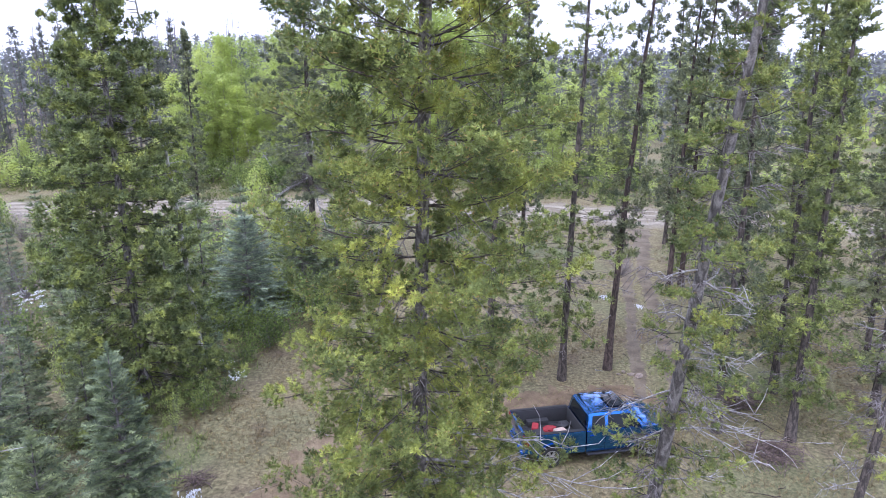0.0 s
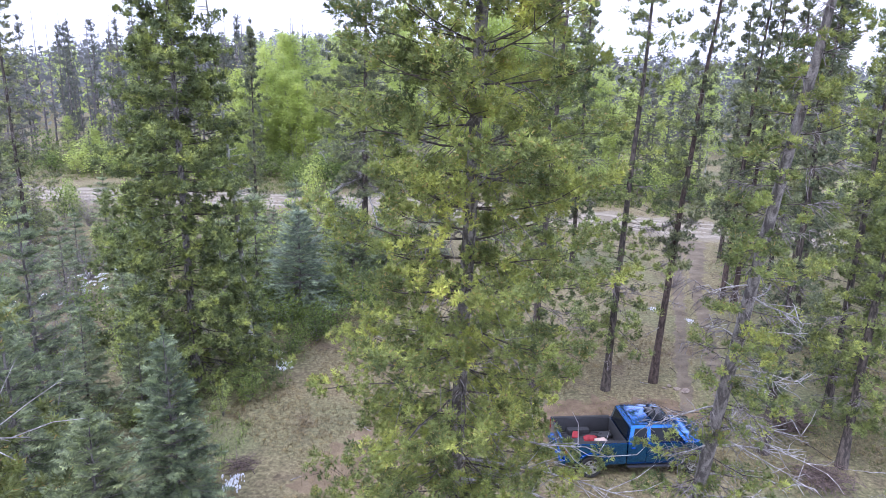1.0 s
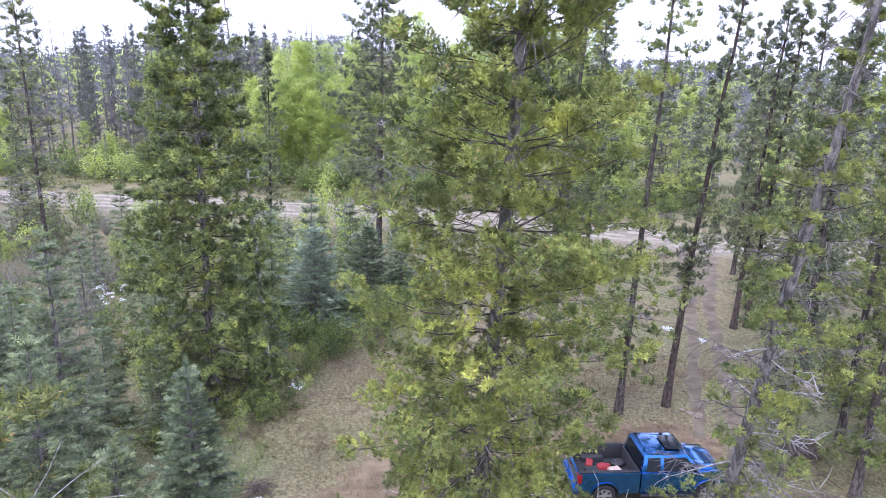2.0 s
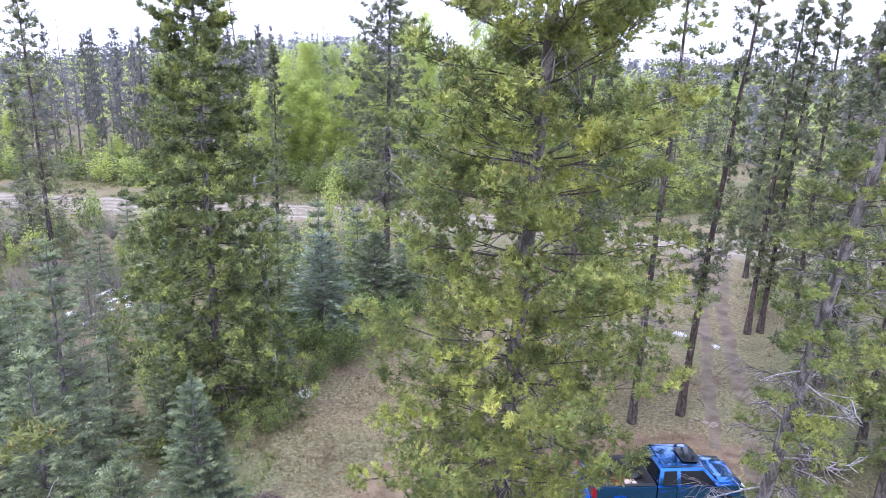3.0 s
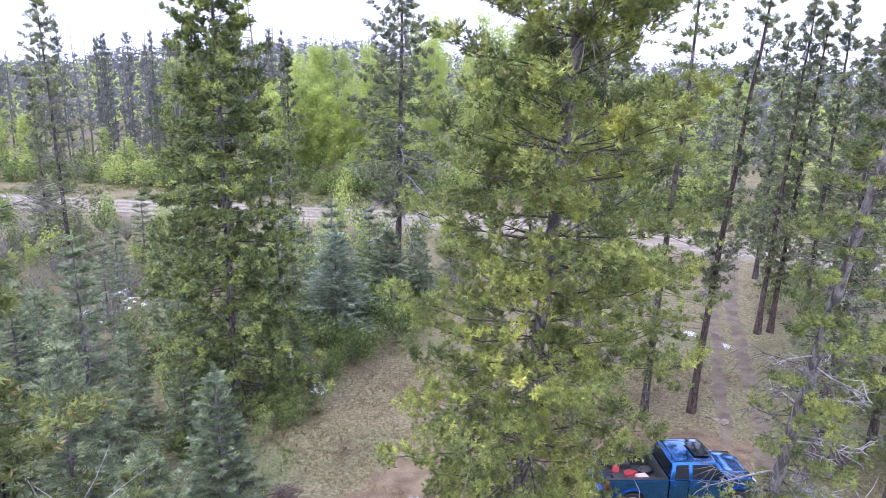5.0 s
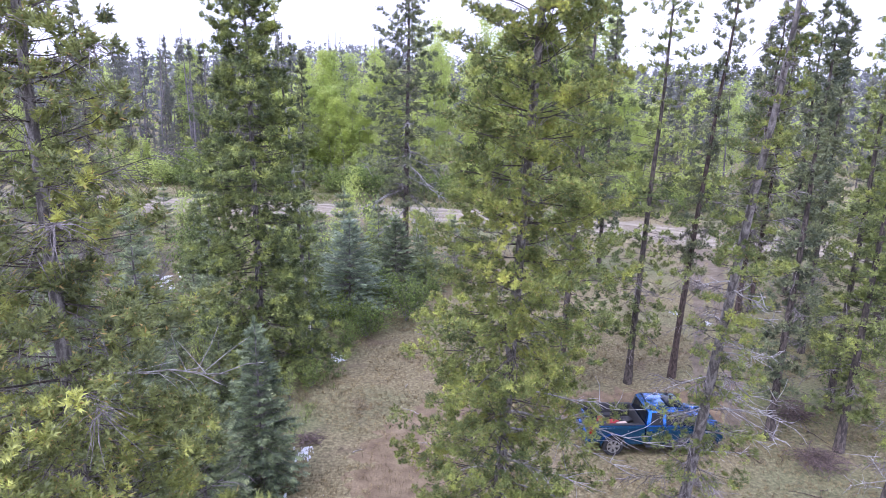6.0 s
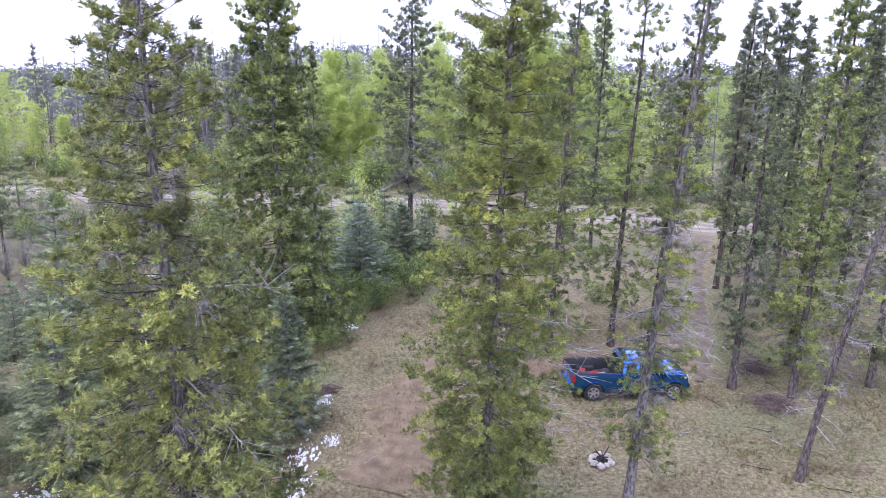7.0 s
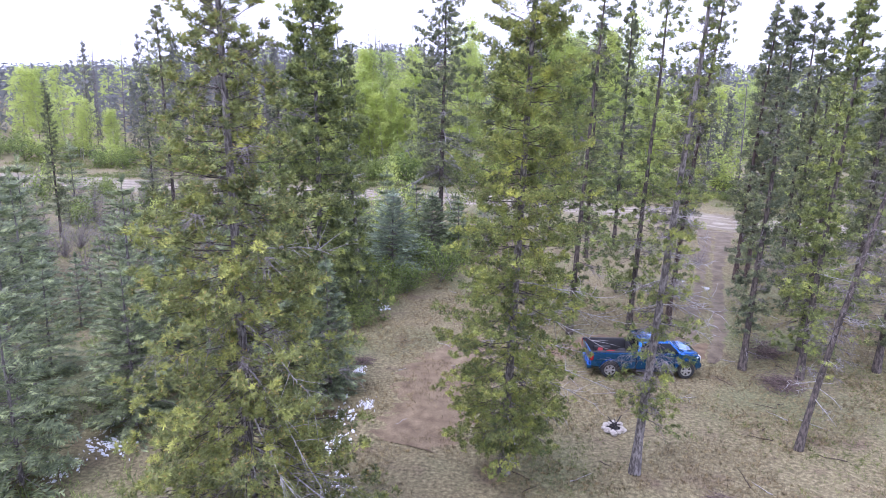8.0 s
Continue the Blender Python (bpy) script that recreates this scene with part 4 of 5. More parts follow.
def plate(profile, y0, y1, bevel=0.02, shape=None, segments=2):
    """A solid from a side profile of (x, z), between two widths; shape moves its points."""
    bm = bmesh.new()
    a = [bm.verts.new((x, y0, z)) for x, z in profile]
    b = [bm.verts.new((x, y1, z)) for x, z in profile]
    bm.faces.new(a)
    bm.faces.new(b[::-1])
    for i in range(len(a)):
        j = (i + 1) % len(a)
        bm.faces.new((a[i], b[i], b[j], a[j]))
    if bevel:
        bm.normal_update()
        sharp = [e for e in bm.edges if len(e.link_faces) == 2 and e.calc_face_angle(0) > 0.6]
        bmesh.ops.bevel(bm, geom=sharp, offset=bevel, segments=segments, affect="EDGES", profile=0.6)
    if shape:
        for v in bm.verts:
            v.co = shape(v.co)
    return bm


def brick(x0, x1, y0, y1, z0, z1, bevel=0.02, shape=None):
    return plate([(x0, z0), (x1, z0), (x1, z1), (x0, z1)], y0, y1, bevel, shape)


def arch(cx, cz, r, a0, a1, n=10):
    return [(cx + r * math.cos(radians(a0 + (a1 - a0) * i / n)), cz + r * math.sin(radians(a0 + (a1 - a0) * i / n))) for i in range(n + 1)]


def side_curve(v):
    """Body sides tuck in a little above and below the waist."""
    k = 1 - 0.045 * max(0.0, v.z - 1.0) ** 1.0 - 0.10 * max(0.0, 0.62 - v.z)
    nose = 1 - 0.30 * max(0.0, v.x - 1.92)
    return Vector((v.x, v.y * k * nose, v.z))


def cab_curve(v):
    """The glasshouse leans in to the roof."""
    k = 1 - 0.30 * max(0.0, v.z - 1.22)
    return Vector((v.x, v.y * k, v.z + 0.035 * (1 - (v.y / 0.8) ** 2) * (v.z > 1.8)))


def build_truck(place, heading):
    truck = thing("pickup_truck", place, "dusty metallic blue extended-cab pickup truck parked on the grass", "truck", turn=heading)
    RX, FX, AZ = -2.05, 1.62, 0.42
    body = part("chassis", bm_mesh("chassis", brick(-2.85, 2.1, -0.62, 0.62, 0.42, 0.72, 0.02), PLASTIC), truck)
    for sgn in (-1, 1):
        bed = plate([(-3.0, 0.66), (-3.02, 1.30), (-0.84, 1.30), (-0.84, 0.50), (-1.50, 0.50)] + arch(RX, AZ, 0.50, 8, 172) + [(-2.60, 0.60)], sgn * 0.84, sgn * 1.0, 0.018, side_curve)
        p = part("bed_side", bm_mesh("bed_side", bed, PAINT), truck)
        part("bed_rail", bm_mesh("bed_rail", brick(-3.0, -0.85, sgn * 0.835, sgn * 0.985, 1.303, 1.325, 0.006, side_curve), PLASTIC), p)
        flare = plate(arch(RX, AZ, 0.545, 4, 176, 14) + arch(RX, AZ, 0.49, 176, 4, 14), sgn * 0.99, sgn * 1.022, 0.006, side_curve)
        part("wheel_arch", bm_mesh("wheel_arch", flare, PAINT), p)
        lamp = part("tail_light", bm_mesh("tail_light", brick(-3.035, -2.88, sgn * 0.80, sgn * 1.008, 0.92, 1.27, 0.015, side_curve), REDLENS), truck, "red tail light")
        fender = plate([(1.04, 0.50), (1.11, 0.50)] + arch(FX, AZ, 0.50, 172, 8)[:] + [(2.135, 0.52), (2.22, 0.55), (2.29, 0.74), (2.27, 1.10), (2.10, 1.22), (1.04, 1.275)], sgn * 0.72, sgn * 1.0, 0.02, side_curve)
        p = part("fender", bm_mesh("fender", fender, PAINT), truck)
        flare = plate(arch(FX, AZ, 0.545, 4, 176, 14) + arch(FX, AZ, 0.49, 176, 4, 14), sgn * 0.99, sgn * 1.022, 0.006, side_curve)
        part("wheel_arch", bm_mesh("wheel_arch", flare, PAINT), p)
        part("headlight", bm_mesh("headlight", brick(2.09, 2.305, sgn * 0.60, sgn * 0.99, 0.90, 1.12, 0.03, side_curve), CLEARLENS), truck, "clear wrap-round headlight")
        for x0, x1, w0, w1 in ((-0.80, -0.14, -0.62, -0.13), (-0.125, 1.02, 0.0, 0.98)):
            door = part("door", bm_mesh("door", brick(x0, x1, sgn * 0.80, sgn * 1.0, 0.50, 1.262, 0.014, side_curve), PAINT), truck)
            part("door_handle", bm_mesh("door_handle", brick(x0 + 0.10, x0 + 0.27, sgn * 0.995, sgn * 1.03, 1.08, 1.115, 0.01), PAINT), door)
            top = [(w0, 1.285), (w1 + (0.24 if x0 > -0.5 else 0), 1.285), (w1 - (0.20 if x0 > -0.5 else 0), 1.74), (w0 + (0.06 if x0 < -0.5 else 0.0), 1.74)]
            part("window", bm_mesh("window", plate(top, sgn * 0.955, sgn * 0.966, 0.0, cab_curve), GLASS), door, "dark tinted side window")
        part("running_board", bm_mesh("running_board", brick(-0.78, 1.10, sgn * 0.92, sgn * 1.09, 0.40, 0.455, 0.02), PLASTIC), truck)
        mirror = part("mirror", bm_mesh("mirror", brick(1.08, 1.20, sgn * 1.02, sgn * 1.24, 1.20, 1.42, 0.035), PAINT), truck)
        part("mirror_arm", bm_mesh("mirror_arm", brick(1.10, 1.17, sgn * 0.90, sgn * 1.04, 1.22, 1.27, 0.008), PLASTIC), mirror)
    # glasshouse and roof
    cabin = plate([(-0.80, 1.245), (1.40, 1.245), (0.90, 1.78), (0.80, 1.83), (-0.52, 1.85), (-0.70, 1.80)], -0.95, 0.95, 0.045, cab_curve, 3)
    cab = part("cab", bm_mesh("cab", cabin, PAINT), truck)

    def lying(points, lift):
        """A thin sheet along a sloped line of the side profile."""
        (x0, z0), (x1, z1), (y0, y1) = points
        d = Vector((x1 - x0, z1 - z0)).normalized()
        n2 = Vector((-d.y, d.x)) * lift
        return plate([(x0, z0), (x1, z1), (x1 + n2.x, z1 + n2.y), (x0 + n2.x, z0 + n2.y)], -y0, y0, 0.0, cab_curve)

    part("windshield", bm_mesh("windshield", lying(((1.358, 1.295), (0.922, 1.762), (0.86, 0)), -0.012), GLASS), cab, "dark tinted windshield")
    part("rear_window", bm_mesh("rear_window", lying(((-0.796, 1.33), (-0.724, 1.73), (0.74, 0)), 0.012), GLASS), cab, "dark tinted rear window")
    part("sunroof", bm_mesh("sunroof", brick(0.20, 0.74, -0.46, 0.46, 1.848, 1.862, 0.004, lambda v: Vector((v.x, v.y, v.z + 0.022 * (1 - (v.y / 0.8) ** 2) - 0.015 * (v.x - 0.20)))), GLASS), cab, "dark glass sunroof panel")
    for y in (-0.735, 0.735):
        part("roof_trim", bm_mesh("roof_trim", brick(-0.55, 0.78, y - 0.012, y + 0.012, 1.856, 1.868, 0.004), PLASTIC), cab)
    part("cowl", bm_mesh("cowl", brick(1.22, 1.42, -0.80, 0.80, 1.15, 1.262, 0.02), PLASTIC), truck)
    # hood with two raised edges
    hood = plate([(1.36, 1.02), (1.36, 1.285), (1.68, 1.28), (2.0, 1.25), (2.22, 1.18), (2.27, 1.02)], -0.80, 0.80, 0.025, lambda v: Vector((v.x, v.y * (1 - 0.30 * max(0.0, v.x - 1.92)), v.z + (0.03 * math.exp(-((abs(v.y) - 0.52) / 0.14) ** 2) if v.z > 1.1 else 0))))
    bmesh.ops.subdivide_edges(hood, edges=[e for e in hood.edges if abs(e.verts[0].co.y - e.verts[1].co.y) > 1.0], cuts=14)
    for v in hood.verts:
        if v.co.z > 1.1:
            v.co.z += 0.035 * math.exp(-((abs(v.co.y) - 0.52) / 0.13) ** 2) + 0.02 * (1 - (v.co.y / 0.8) ** 2)
    part("hood", bm_mesh("hood", hood, PAINT), truck)
    grille = part("grille", bm_mesh("grille", brick(2.22, 2.305, -0.60, 0.60, 0.80, 1.12, 0.02), PLASTIC), truck)
    for z in (0.88, 0.96, 1.04):
        part("grille_bar", bm_mesh("grille_bar", brick(2.295, 2.33, -0.58, 0.58, z - 0.018, z + 0.018, 0.006), CHROME), grille)
    part("front_bumper", bm_mesh("front_bumper", plate([(2.16, 0.50), (2.32, 0.50), (2.39, 0.58), (2.39, 0.73), (2.32, 0.79), (2.16, 0.79)], -0.98, 0.98, 0.025, side_curve), PAINT), truck)
    part("rear_bumper", bm_mesh("rear_bumper", plate([(-3.15, 0.50), (-2.94, 0.50), (-2.94, 0.69), (-3.15, 0.69)], -0.96, 0.96, 0.03, side_curve), PAINT), truck)
    gate = part("tailgate", bm_mesh("tailgate", brick(-3.035, -2.95, -0.80, 0.80, 0.70, 1.30, 0.015), PAINT), truck)
    part("gate_handle", bm_mesh("gate_handle", brick(-3.052, -3.03, -0.14, 0.14, 1.14, 1.22, 0.006), PLASTIC), gate)
    # load bed
    bedfloor = part("bed_floor", bm_mesh("bed_floor", brick(-2.95, -0.845, -0.838, 0.838, 0.73, 0.77, 0.004), LINER), truck, "black ribbed bed liner")
    for k in range(9):
        y = -0.72 + 0.18 * k
        part("rib", bm_mesh("rib", brick(-2.92, -0.89, y - 0.035, y + 0.035, 0.772, 0.79, 0.006), LINER), bedfloor)
    for sgn in (-1, 1):
        part("liner_side", bm_mesh("liner_side", brick(-2.94, -0.85, sgn * 0.80, sgn * 0.835, 0.775, 1.30, 0.005), LINER), bedfloor)
        part("wheel_box", bm_mesh("wheel_box", brick(-2.45, -1.65, sgn * 0.55, sgn * 0.797, 0.775, 0.98, 0.03), LINER), bedfloor)
    part("headboard", bm_mesh("headboard", brick(-0.885, -0.845, -0.797, 0.797, 0.775, 1.31, 0.006), LINER), truck)
    # wheels
    for ax in (RX, FX):
        for sgn in (-1, 1):
            bm = bmesh.new()
            ring = [(0.245, -0.12), (0.36, -0.135), (0.405, -0.10), (0.415, 0.0), (0.405, 0.10), (0.36, 0.135), (0.245, 0.12)]
            nn = 28
            vs = [[bm.verts.new((rr * math.cos(2 * math.pi * i / nn), w, rr * math.sin(2 * math.pi * i / nn))) for rr, w in ring] for i in range(nn)]
            for i in range(nn):
                for j in range(len(ring)):
                    j2 = (j + 1) % len(ring)
                    bm.faces.new((vs[i][j], vs[(i + 1) % nn][j], vs[(i + 1) % nn][j2], vs[i][j2]))
            wheel = new("wheel")
            wheel.parent = truck
            wheel.matrix_basis = pose(ax, sgn * 0.86, 0.415)
            part("tyre", bm_mesh("tyre", bm, RUBBER), wheel)
            bm = bmesh.new()
            out = sgn
            for i in range(nn):
                c, s_ = math.cos(2 * math.pi * i / nn), math.sin(2 * math.pi * i / nn)
                c2, s2 = math.cos(2 * math.pi * (i + 1) / nn), math.sin(2 * math.pi * (i + 1) / nn)
                prev = None
                for rr, w in ((0.262, 0.128), (0.243, 0.128), (0.225, 0.06), (0.10, 0.02), (0.001, 0.02)):
                    pair = (bm.verts.new((rr * c, out * w, rr * s_)), bm.verts.new((rr * c2, out * w, rr * s2)))
                    if prev:
                        bm.faces.new((prev[0], prev[1], pair[1], pair[0]))
                    prev = pair
            bmesh.ops.remove_doubles(bm, verts=bm.verts, dist=0.002)
            part("rim", bm_mesh("rim", bm, PLASTIC), wheel)
            for k in range(6):
                sp = plate([(0.03, -0.035), (0.235, -0.05), (0.235, 0.05), (0.03, 0.035)], out * 0.075, out * 0.125, 0.008)
                bmesh.ops.rotate(sp, verts=sp.verts, cent=(0, 0, 0), matrix=Matrix.Rotation(radians(60 * k), 3, "Y"))
                part("spoke", bm_mesh("spoke", sp, ALLOY), wheel)
            inner = bmesh.new()
            vs2 = [[inner.verts.new((rr * math.cos(2 * math.pi * i / 28), out * w, rr * math.sin(2 * math.pi * i / 28))) for rr, w in ((0.262, 0.10), (0.262, 0.134), (0.228, 0.134), (0.228, 0.10))] for i in range(28)]
            for i in range(28):
                for j in range(4):
                    inner.faces.new((vs2[i][j], vs2[(i + 1) % 28][j], vs2[(i + 1) % 28][(j + 1) % 4], vs2[i][(j + 1) % 4]))
            part("rim_lip", bm_mesh("rim_lip", inner, ALLOY), wheel)
            part("hub_cap", bm_mesh("hub_cap", plate(arch(0, 0, 0.055, 0, 360, 14)[:-1], out * 0.07, out * 0.135, 0.006), ALLOY), wheel)
    return truck


TX, TY, TH = 5.78, 23.2, 10.5
truck = build_truck((TX, TY, 0.0), TH)
TM = pose(TX, TY, 0.0, 0, 0, TH)


def in_bed(name, mesh, at, label, category):
    ob = new(name, mesh)
    ob.matrix_basis = TM @ pose(*at)
    return tagged(ob, label, category)


def lumpy(seed, size, mat, name, level=2, rough=0.16, flat=0.0):
    """A rounded irregular lump."""
    bm = bmesh.new()
    bmesh.ops.create_icosphere(bm, subdivisions=level, radius=1.0)
    for v in bm.verts:
        k = 1 + rough * noise.noise(v.co * 1.7 + Vector((seed * 3.1, seed * 1.7, 0))) * 2
        v.co = Vector((v.co.x * size[0] * k, v.co.y * size[1] * k, max(v.co.z * k, -1 + flat) * size[2]))
    return bm_mesh(name, bm, mat)


in_bed("cardboard_box", bm_mesh("cardboard_box", brick(-0.2, 0.2, -0.16, 0.16, 0, 0.24, 0.008), CARD), (-1.50, -0.28, 0.795, 0, 0, 12), "pale cardboard box lying in the truck bed", "box")
in_bed("folded_red_cloth", lumpy(3, (0.24, 0.2, 0.12), REDCLOTH, "folded_red_cloth", 3, 0.25, 0.5), (-1.75, 0.12, 0.85, 0, 0, 30), "crumpled red cloth bundle in the truck bed", "cloth")
in_bed("red_tool_bag", bm_mesh("red_tool_bag", brick(-0.12, 0.12, -0.22, 0.22, 0, 0.18, 0.04), REDCLOTH), (-2.25, 0.30, 0.795, 0, 0, -20), "small red bag in the truck bed", "bag")
in_bed("black_tote", bm_mesh("black_tote", brick(-0.22, 0.22, -0.3, 0.3, 0, 0.3, 0.03), PLASTIC), (-2.35, 0.38 - 0.85, 0.795, 0, 0, 5), "black plastic tote in the truck bed", "box")
in_bed("spare_bag", lumpy(8, (0.26, 0.18, 0.16), LINER, "spare_bag", 3, 0.2, 0.5), (-1.2, 0.3, 0.87, 0, 0, 0), "dark cloth bag against the cab", "bag")


# ---- the track that leads past the truck to the road ----
tagged(strip("track", [(15.5, 59.5), (14.0, 52), (12.2, 44), (11.0, 38.3), (9.9, 34), (9.0, 29.4), (8.4, 26.6)], [3.0, 1.7, 1.1, 0.9, 0.9, 1.0, 0.7], SOIL, 0.04, 11, 0.35), "bare soil wheel rut of a forest track", "track", kind="structure")
tagged(strip("track", [(17.0, 58.5), (15.2, 51), (13.3, 43.8), (12.3, 38.6), (11.4, 34), (10.6, 29.7), (9.7, 26.2), (9.0, 24.2)], [3.0, 1.8, 1.3, 1.15, 1.1, 1.15, 1.1, 0.8], SOIL, 0.048, 12, 0.35), "bare soil wheel rut of a forest track", "track", kind="structure")


tagged(strip("litter_bed", [(0.5, 24.6), (2.8, 25.6), (5.5, 26.6), (8.2, 26.9), (10.5, 25.6)], [2.0, 3.6, 4.2, 3.6, 1.6], LITTER, 0.03, 13, 0.3), "red-brown bare soil and needle litter", "ground", kind="structure")
tagged(strip("litter_bed", [(-4.5, 13.5), (-3.5, 17.5), (-4.0, 22.0), (-2.5, 26.0)], [3.4, 4.6, 4.2, 2.4], LITTER_FAINT, 0.03, 14, 0.3), "red-brown needle litter among dry grass", "ground", kind="structure")


# ---- snow left in the shade ----
def snow_patch(place, size, seed):
    r = np.random.default_rng(seed)
    pieces = []
    for k in range(80):
        dx, dy = r.normal(size=2) * [size[0] * 0.6, size[1] * 0.6]
        s0 = 0.025 + 0.13 * r.uniform() ** 2.5
        n = 14
        a = np.linspace(0, 2 * np.pi, n, endpoint=False)
        wob = 1 + 0.3 * r.normal(size=n) + 0.5 * r.uniform() * np.cos(2 * a + r.uniform(0, 6))
        wob = np.clip(wob, 0.2, 2.2)
        outer = np.stack([dx + np.cos(a) * wob * s0 * size[0], dy + np.sin(a) * wob * s0 * size[1], 0 * a - 0.03], -1)
        mid = outer * [1, 1, 0] + 0
        mid[:, :2] = [dx, dy] + (outer[:, :2] - [dx, dy]) * 0.72
        mid[:, 2] = 0.02 + 0.02 * r.uniform(size=n)
        top = np.array([[dx, dy, 0.035 + 0.02 * r.uniform()]])
        v = np.vstack([outer, mid, top])
        i = np.arange(n)
        j = (i + 1) % n
        f = np.vstack([np.stack([i, j, n + j], -1), np.stack([i, n + j, n + i], -1), np.stack([n + i, n + j, 0 * i + 2 * n], -1)])
        pieces.append((v, f))
    ob = new("snow_patch", tri_mesh("snow_patch", *joined(pieces), SNOW, True))
    ob.matrix_basis = pose(*place, float(ground_z(*place)) + 0.02)
    return tagged(ob, "patch of old white snow in the shade", "snow", "snow patches", "stuff")


for k, (x, y, sx, sy) in enumerate([(-7.95, 20.0, 0.28, 0.5), (-7.3, 15.4, 0.5, 1.1), (-6.9, 13.2, 0.45, 1.0), (-6.0, 10.6, 0.55, 0.9), (-16.2, 13.4, 0.5, 1.0), (-15.4, 11.4, 0.9, 0.6), (-16.0, 9.8, 0.5, 0.8), (-25.0, 40.4, 1.7, 3.0), (-9.2, 29.4, 0.4, 0.5), (-10.0, 31.0, 0.3, 0.3), (-6.6, 16.8, 0.3, 0.4), (11.55, 38.6, 0.22, 0.3), (9.9, 40.0, 0.28, 0.3)]):
    snow_patch((x, y), (sx, sy), 300 + k)

# ---- fire ring ----
pit = thing("fire_pit", (3.8, 16.75, 0.0), "round fire ring of pale stones with charred sticks", "fire pit")
stone_meshes = [lumpy(20 + k, (0.145 + 0.02 * (k % 3), 0.12, 0.10 + 0.015 * (k % 2)), STONE, "stone", 2, 0.2) for k in range(5)]
for k in range(10):
    a = 2 * math.pi * k / 10 + 0.2
    st = part("stone", stone_meshes[k % 5], pit)
    f = 0.8 + 0.5 * ((k * 7) % 5) / 5
    st.matrix_basis = pose((0.33 + 0.07 * ((k * 3) % 4) / 3) * math.cos(a), (0.33 + 0.06 * ((k * 5) % 3)) * math.sin(a), 0.08, 0, 0, 67 * k) @ Matrix.Diagonal((f, f, f, 1))
for k in range(6):
    a = 2 * math.pi * k / 6
    p = np.array([[0.33 * math.cos(a), 0.33 * math.sin(a), 0.06], [0.02 * k, 0.02, 0.22], [-0.30 * math.cos(a + 0.4), -0.30 * math.sin(a + 0.4), 0.62 if k % 3 == 0 else 0.34]])
    part("charred_stick", tri_mesh("charred_stick", *tube(p, [0.035, 0.03, 0.018], 6), CHAR, True), pit, "blackened half-burnt stick")
part("ash", lumpy(77, (0.4, 0.4, 0.05), CHAR, "ash", 2, 0.2), pit, "dark ash bed").location = (0, 0, 0.02)

# stones by the track
ROCK = mottled("tan_rock", [(0.22, 0.175, 0.14), (0.34, 0.28, 0.22)], 5.0, 0.9, 0.4, 30.0)
field_stones = [lumpy(40 + k, (0.22, 0.15, 0.09), ROCK, "stone", 2, 0.25) for k in range(2)]
for k, (x, y, f) in enumerate([(8.6, 29.2, 0.8), (8.9, 28.95, 1.1), (8.35, 29.5, 0.6), (8.1, 29.35, 0.5)]):
    ob = new("stone", field_stones[k % 2])
    ob.matrix_basis = pose(x, y, float(ground_z(x, y)) + 0.07 * f, 0, 0, 50 * k) @ Matrix.Diagonal((f, f, f, 1))
    tagged(ob, "pale stone lying beside the forest track", "stone", "stones by the track")


# ---- brush pile and fallen sticks ----
BRUSHWOOD = bark("red_brown_dead_twigs", (0.10, 0.073, 0.062), (0.235, 0.175, 0.15))


def brush_pile(place, seed, size, count, label):
    r = np.random.default_rng(seed)
    pieces = []
    for i in range(count):
        c = np.array([r.normal() * size[0] * 0.4, r.normal() * size[1] * 0.4, abs(r.normal()) * size[2] * 0.45 + 0.03])
        az, ln = r.uniform(0, np.pi), r.uniform(0.4, 1.5)
        d = np.array([math.cos(az), math.sin(az), r.normal() * 0.25]) * ln / 2
        mid = c + r.normal(size=3) * 0.06
        p = np.stack([c - d, mid, c + d])
        p[:, 2] = np.maximum(p[:, 2], 0.02)
        pieces.append(tube(p, np.array([0.016, 0.012, 0.004]) * r.uniform(0.5, 1.1), 4))
    root = thing("brush_pile", (*place, 0.0), label, "brush pile", "brush piles")
    tagged(part("brush", tri_mesh("brush", *joined(pieces), BRUSHWOOD, True), root), kind="stuff")


brush_pile((11.9, 22.6), 5, (1.1, 1.0, 0.5), 190, "heap of red-brown dead twigs and branches")
brush_pile((12.2, 26.3), 6, (1.0, 0.9, 0.9), 210, "heap of red-brown dead branches under the pines")
brush_pile((-8.0, 21.2), 7, (0.5, 0.5, 0.4), 60, "small heap of dark dead twigs")
brush_pile((7.0, 12.2), 8, (0.5, 0.4, 0.3), 50, "small heap of grey dead twigs")
r = np.random.default_rng(77)
for k in range(46):
    x, y = r.uniform(-6, 15), r.uniform(9, 34)
    if abs(x - TX) < 3.4 and abs(y - TY) < 2.2:
        continue
    az, ln = r.uniform(0, 6.28), r.uniform(0.3, 1.5)
    t = np.linspace(-0.5, 0.5, 6)
    p = np.stack([np.cos(az) * t * ln, np.sin(az) * t * ln, 0.03 + 0.02 * r.uniform(size=6)], -1) + r.normal(size=(6, 3)) * [0.03, 0.03, 0.0]
    ob = new("fallen_stick", tri_mesh("fallen_stick", *tube(p, np.linspace(0.02, 0.006, 6), 5), DEADWOOD if k % 2 else BARK_RED, True))
    ob.matrix_basis = pose(x, y, float(ground_z(x, y)))
    tagged(ob, "bleached fallen stick lying on the grass" if k % 2 else "brown fallen stick lying on the grass", "stick", "fallen sticks")


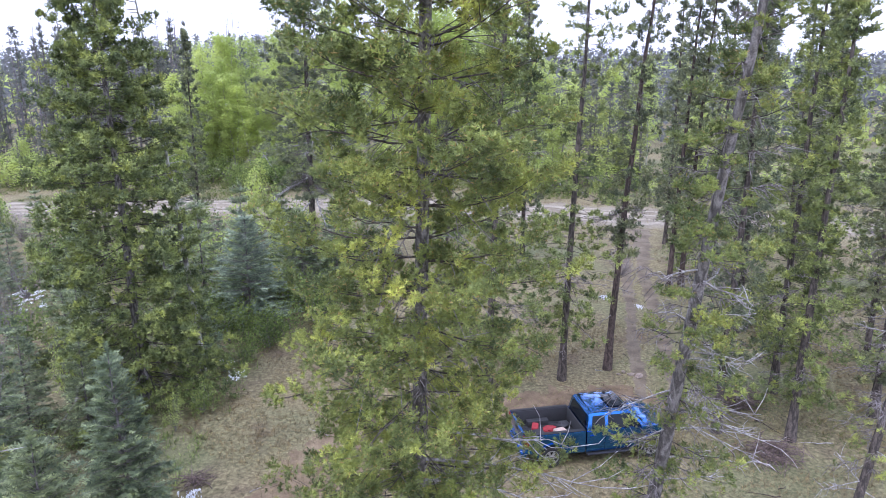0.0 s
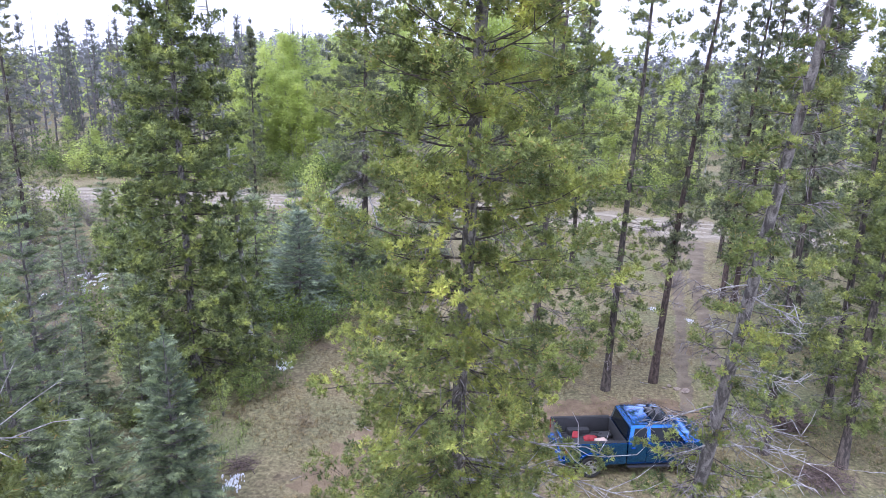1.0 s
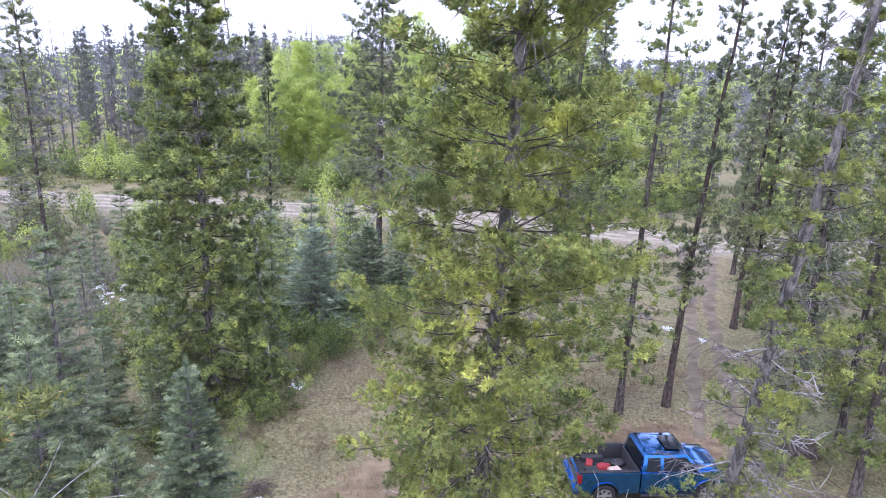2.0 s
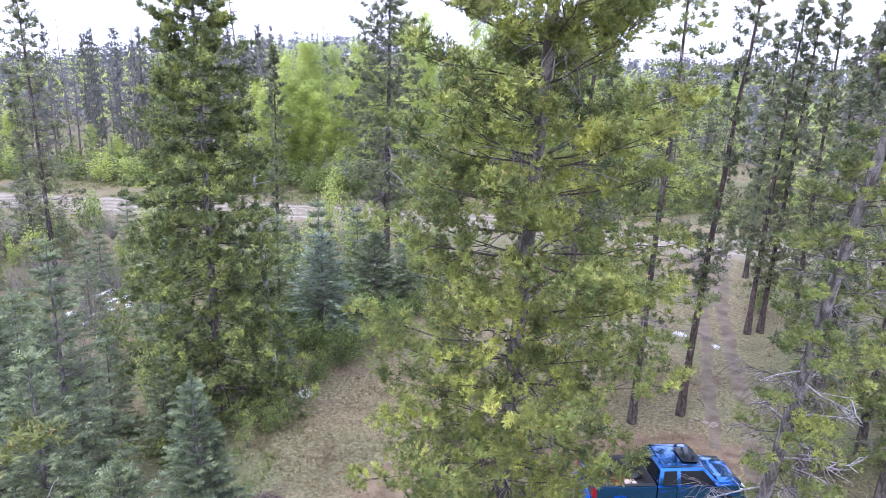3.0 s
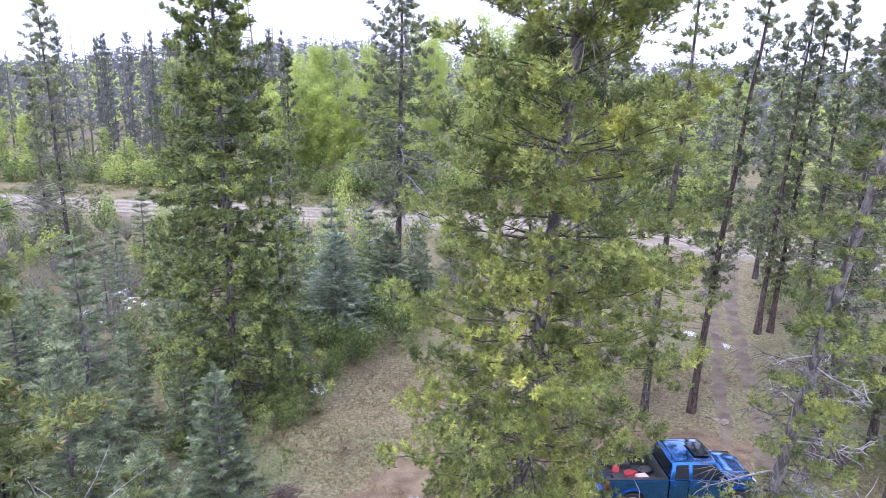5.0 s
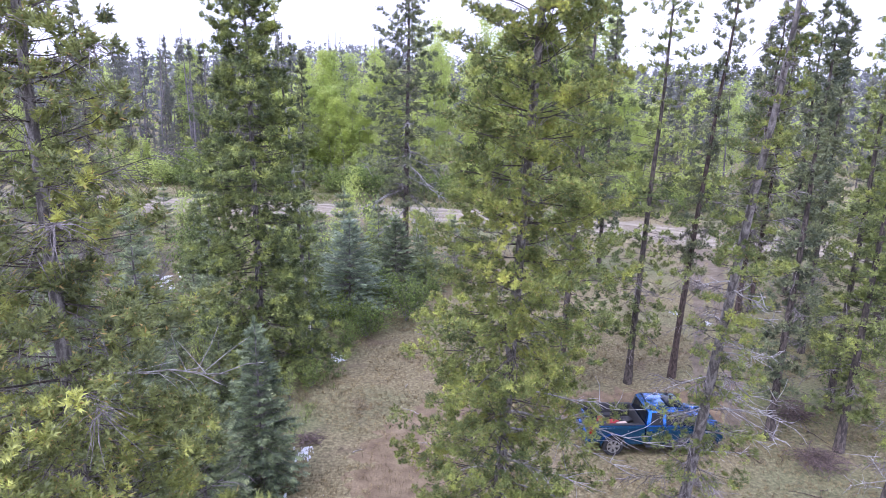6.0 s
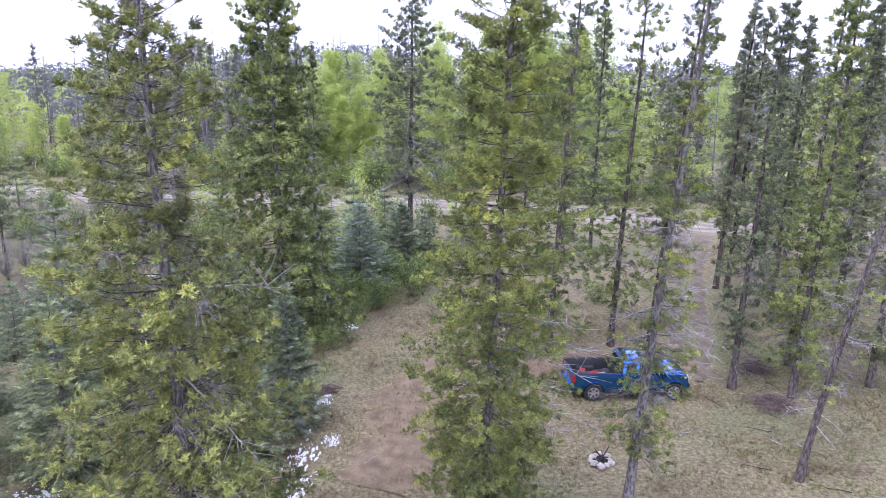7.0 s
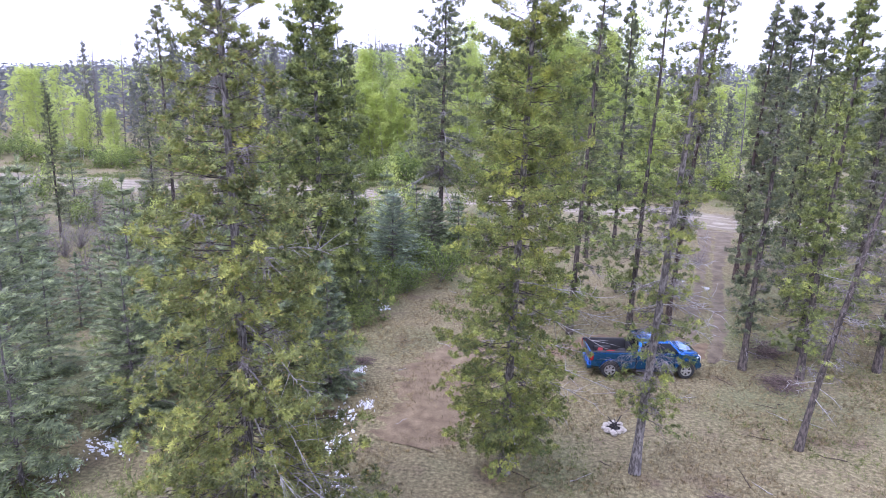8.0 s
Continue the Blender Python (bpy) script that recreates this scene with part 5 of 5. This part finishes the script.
# ---- grass ----
def grass(name, label, mat, count, seed, size, area, keep):
    r = np.random.default_rng(seed)
    x, y = r.uniform(area[0], area[1], count), r.uniform(area[2], area[3], count)
    m = keep(x, y, r)
    x, y = x[m], y[m]
    shapes = []
    for s in range(5):
        nb = 7
        az = r.uniform(0, 2 * np.pi, nb)
        out, up = r.uniform(0.35, 1.1, nb), r.uniform(0.35, 1.0, nb)
        base = r.normal(size=(nb, 3)) * [0.25, 0.25, 0]
        d = np.stack([np.cos(az) * out, np.sin(az) * out, up], -1)
        side = np.stack([-np.sin(az), np.cos(az), 0 * az], -1) * 0.045
        shapes.append((np.stack([base + side, base - side, base + d], 1).reshape(-1, 3), np.arange(nb * 3).reshape(-1, 3)))
    pos = np.stack([x, y, ground_z(x, y) - 0.01], -1)
    v, f = scattered(shapes, r, pos, np.tile([[0.0, 0.0, 1.0]], (len(x), 1)) + r.normal(size=(len(x), 3)) * 0.1, r.uniform(0.6, 1.4, len(x)) * size)
    tagged(new(name, tri_mesh(name, v, f, mat)), label, "grass", kind="stuff")


def patchy(scale, level, off=0.0):
    def keep(x, y, r):
        n = np.sin(x * scale + 2 * np.sin(y * scale * 0.7 + off)) + np.sin(y * scale * 1.3 + off + 1.5 * np.sin(x * scale * 0.9))
        on_track = (np.abs(x - np.interp(y, [24, 26.6, 29.5, 34, 38.4, 44, 52, 59], [8.6, 9.1, 9.9, 10.7, 11.7, 12.8, 14.6, 16.2])) < 1.35) & (y > 24.5)
        thin = r.uniform(size=len(x)) < 0.2
        return (n + r.normal(size=len(x)) * 0.5 > level) & (~on_track | thin)
    return keep


grass("dry_grass", "flattened dry straw-coloured grass on the clearing", DRYGRASS, 38000, 401, 0.15, (-10, 19, 8, 36), patchy(0.8, -0.4))
grass("dry_grass", "dry straw-coloured grass along the road", DRYGRASS, 12000, 402, 0.24, (-50, 34, 36, 84), patchy(0.5, -0.1, 1.0))
grass("green_grass", "low green grass in the clearing", GREENGRASS, 24000, 403, 0.12, (-2, 19, 8, 36), patchy(0.55, 0.35, 2.0))
grass("green_grass", "rough green grass on the far verge of the road", GREENGRASS, 24000, 405, 0.38, (-80, 40, 72, 98), patchy(0.4, -0.5, 2.5))
grass("undergrowth", "low green undergrowth among the spruces", BUSH, 14000, 404, 0.30, (-42, -8.5, 5, 50), patchy(0.6, -0.2, 3.0))
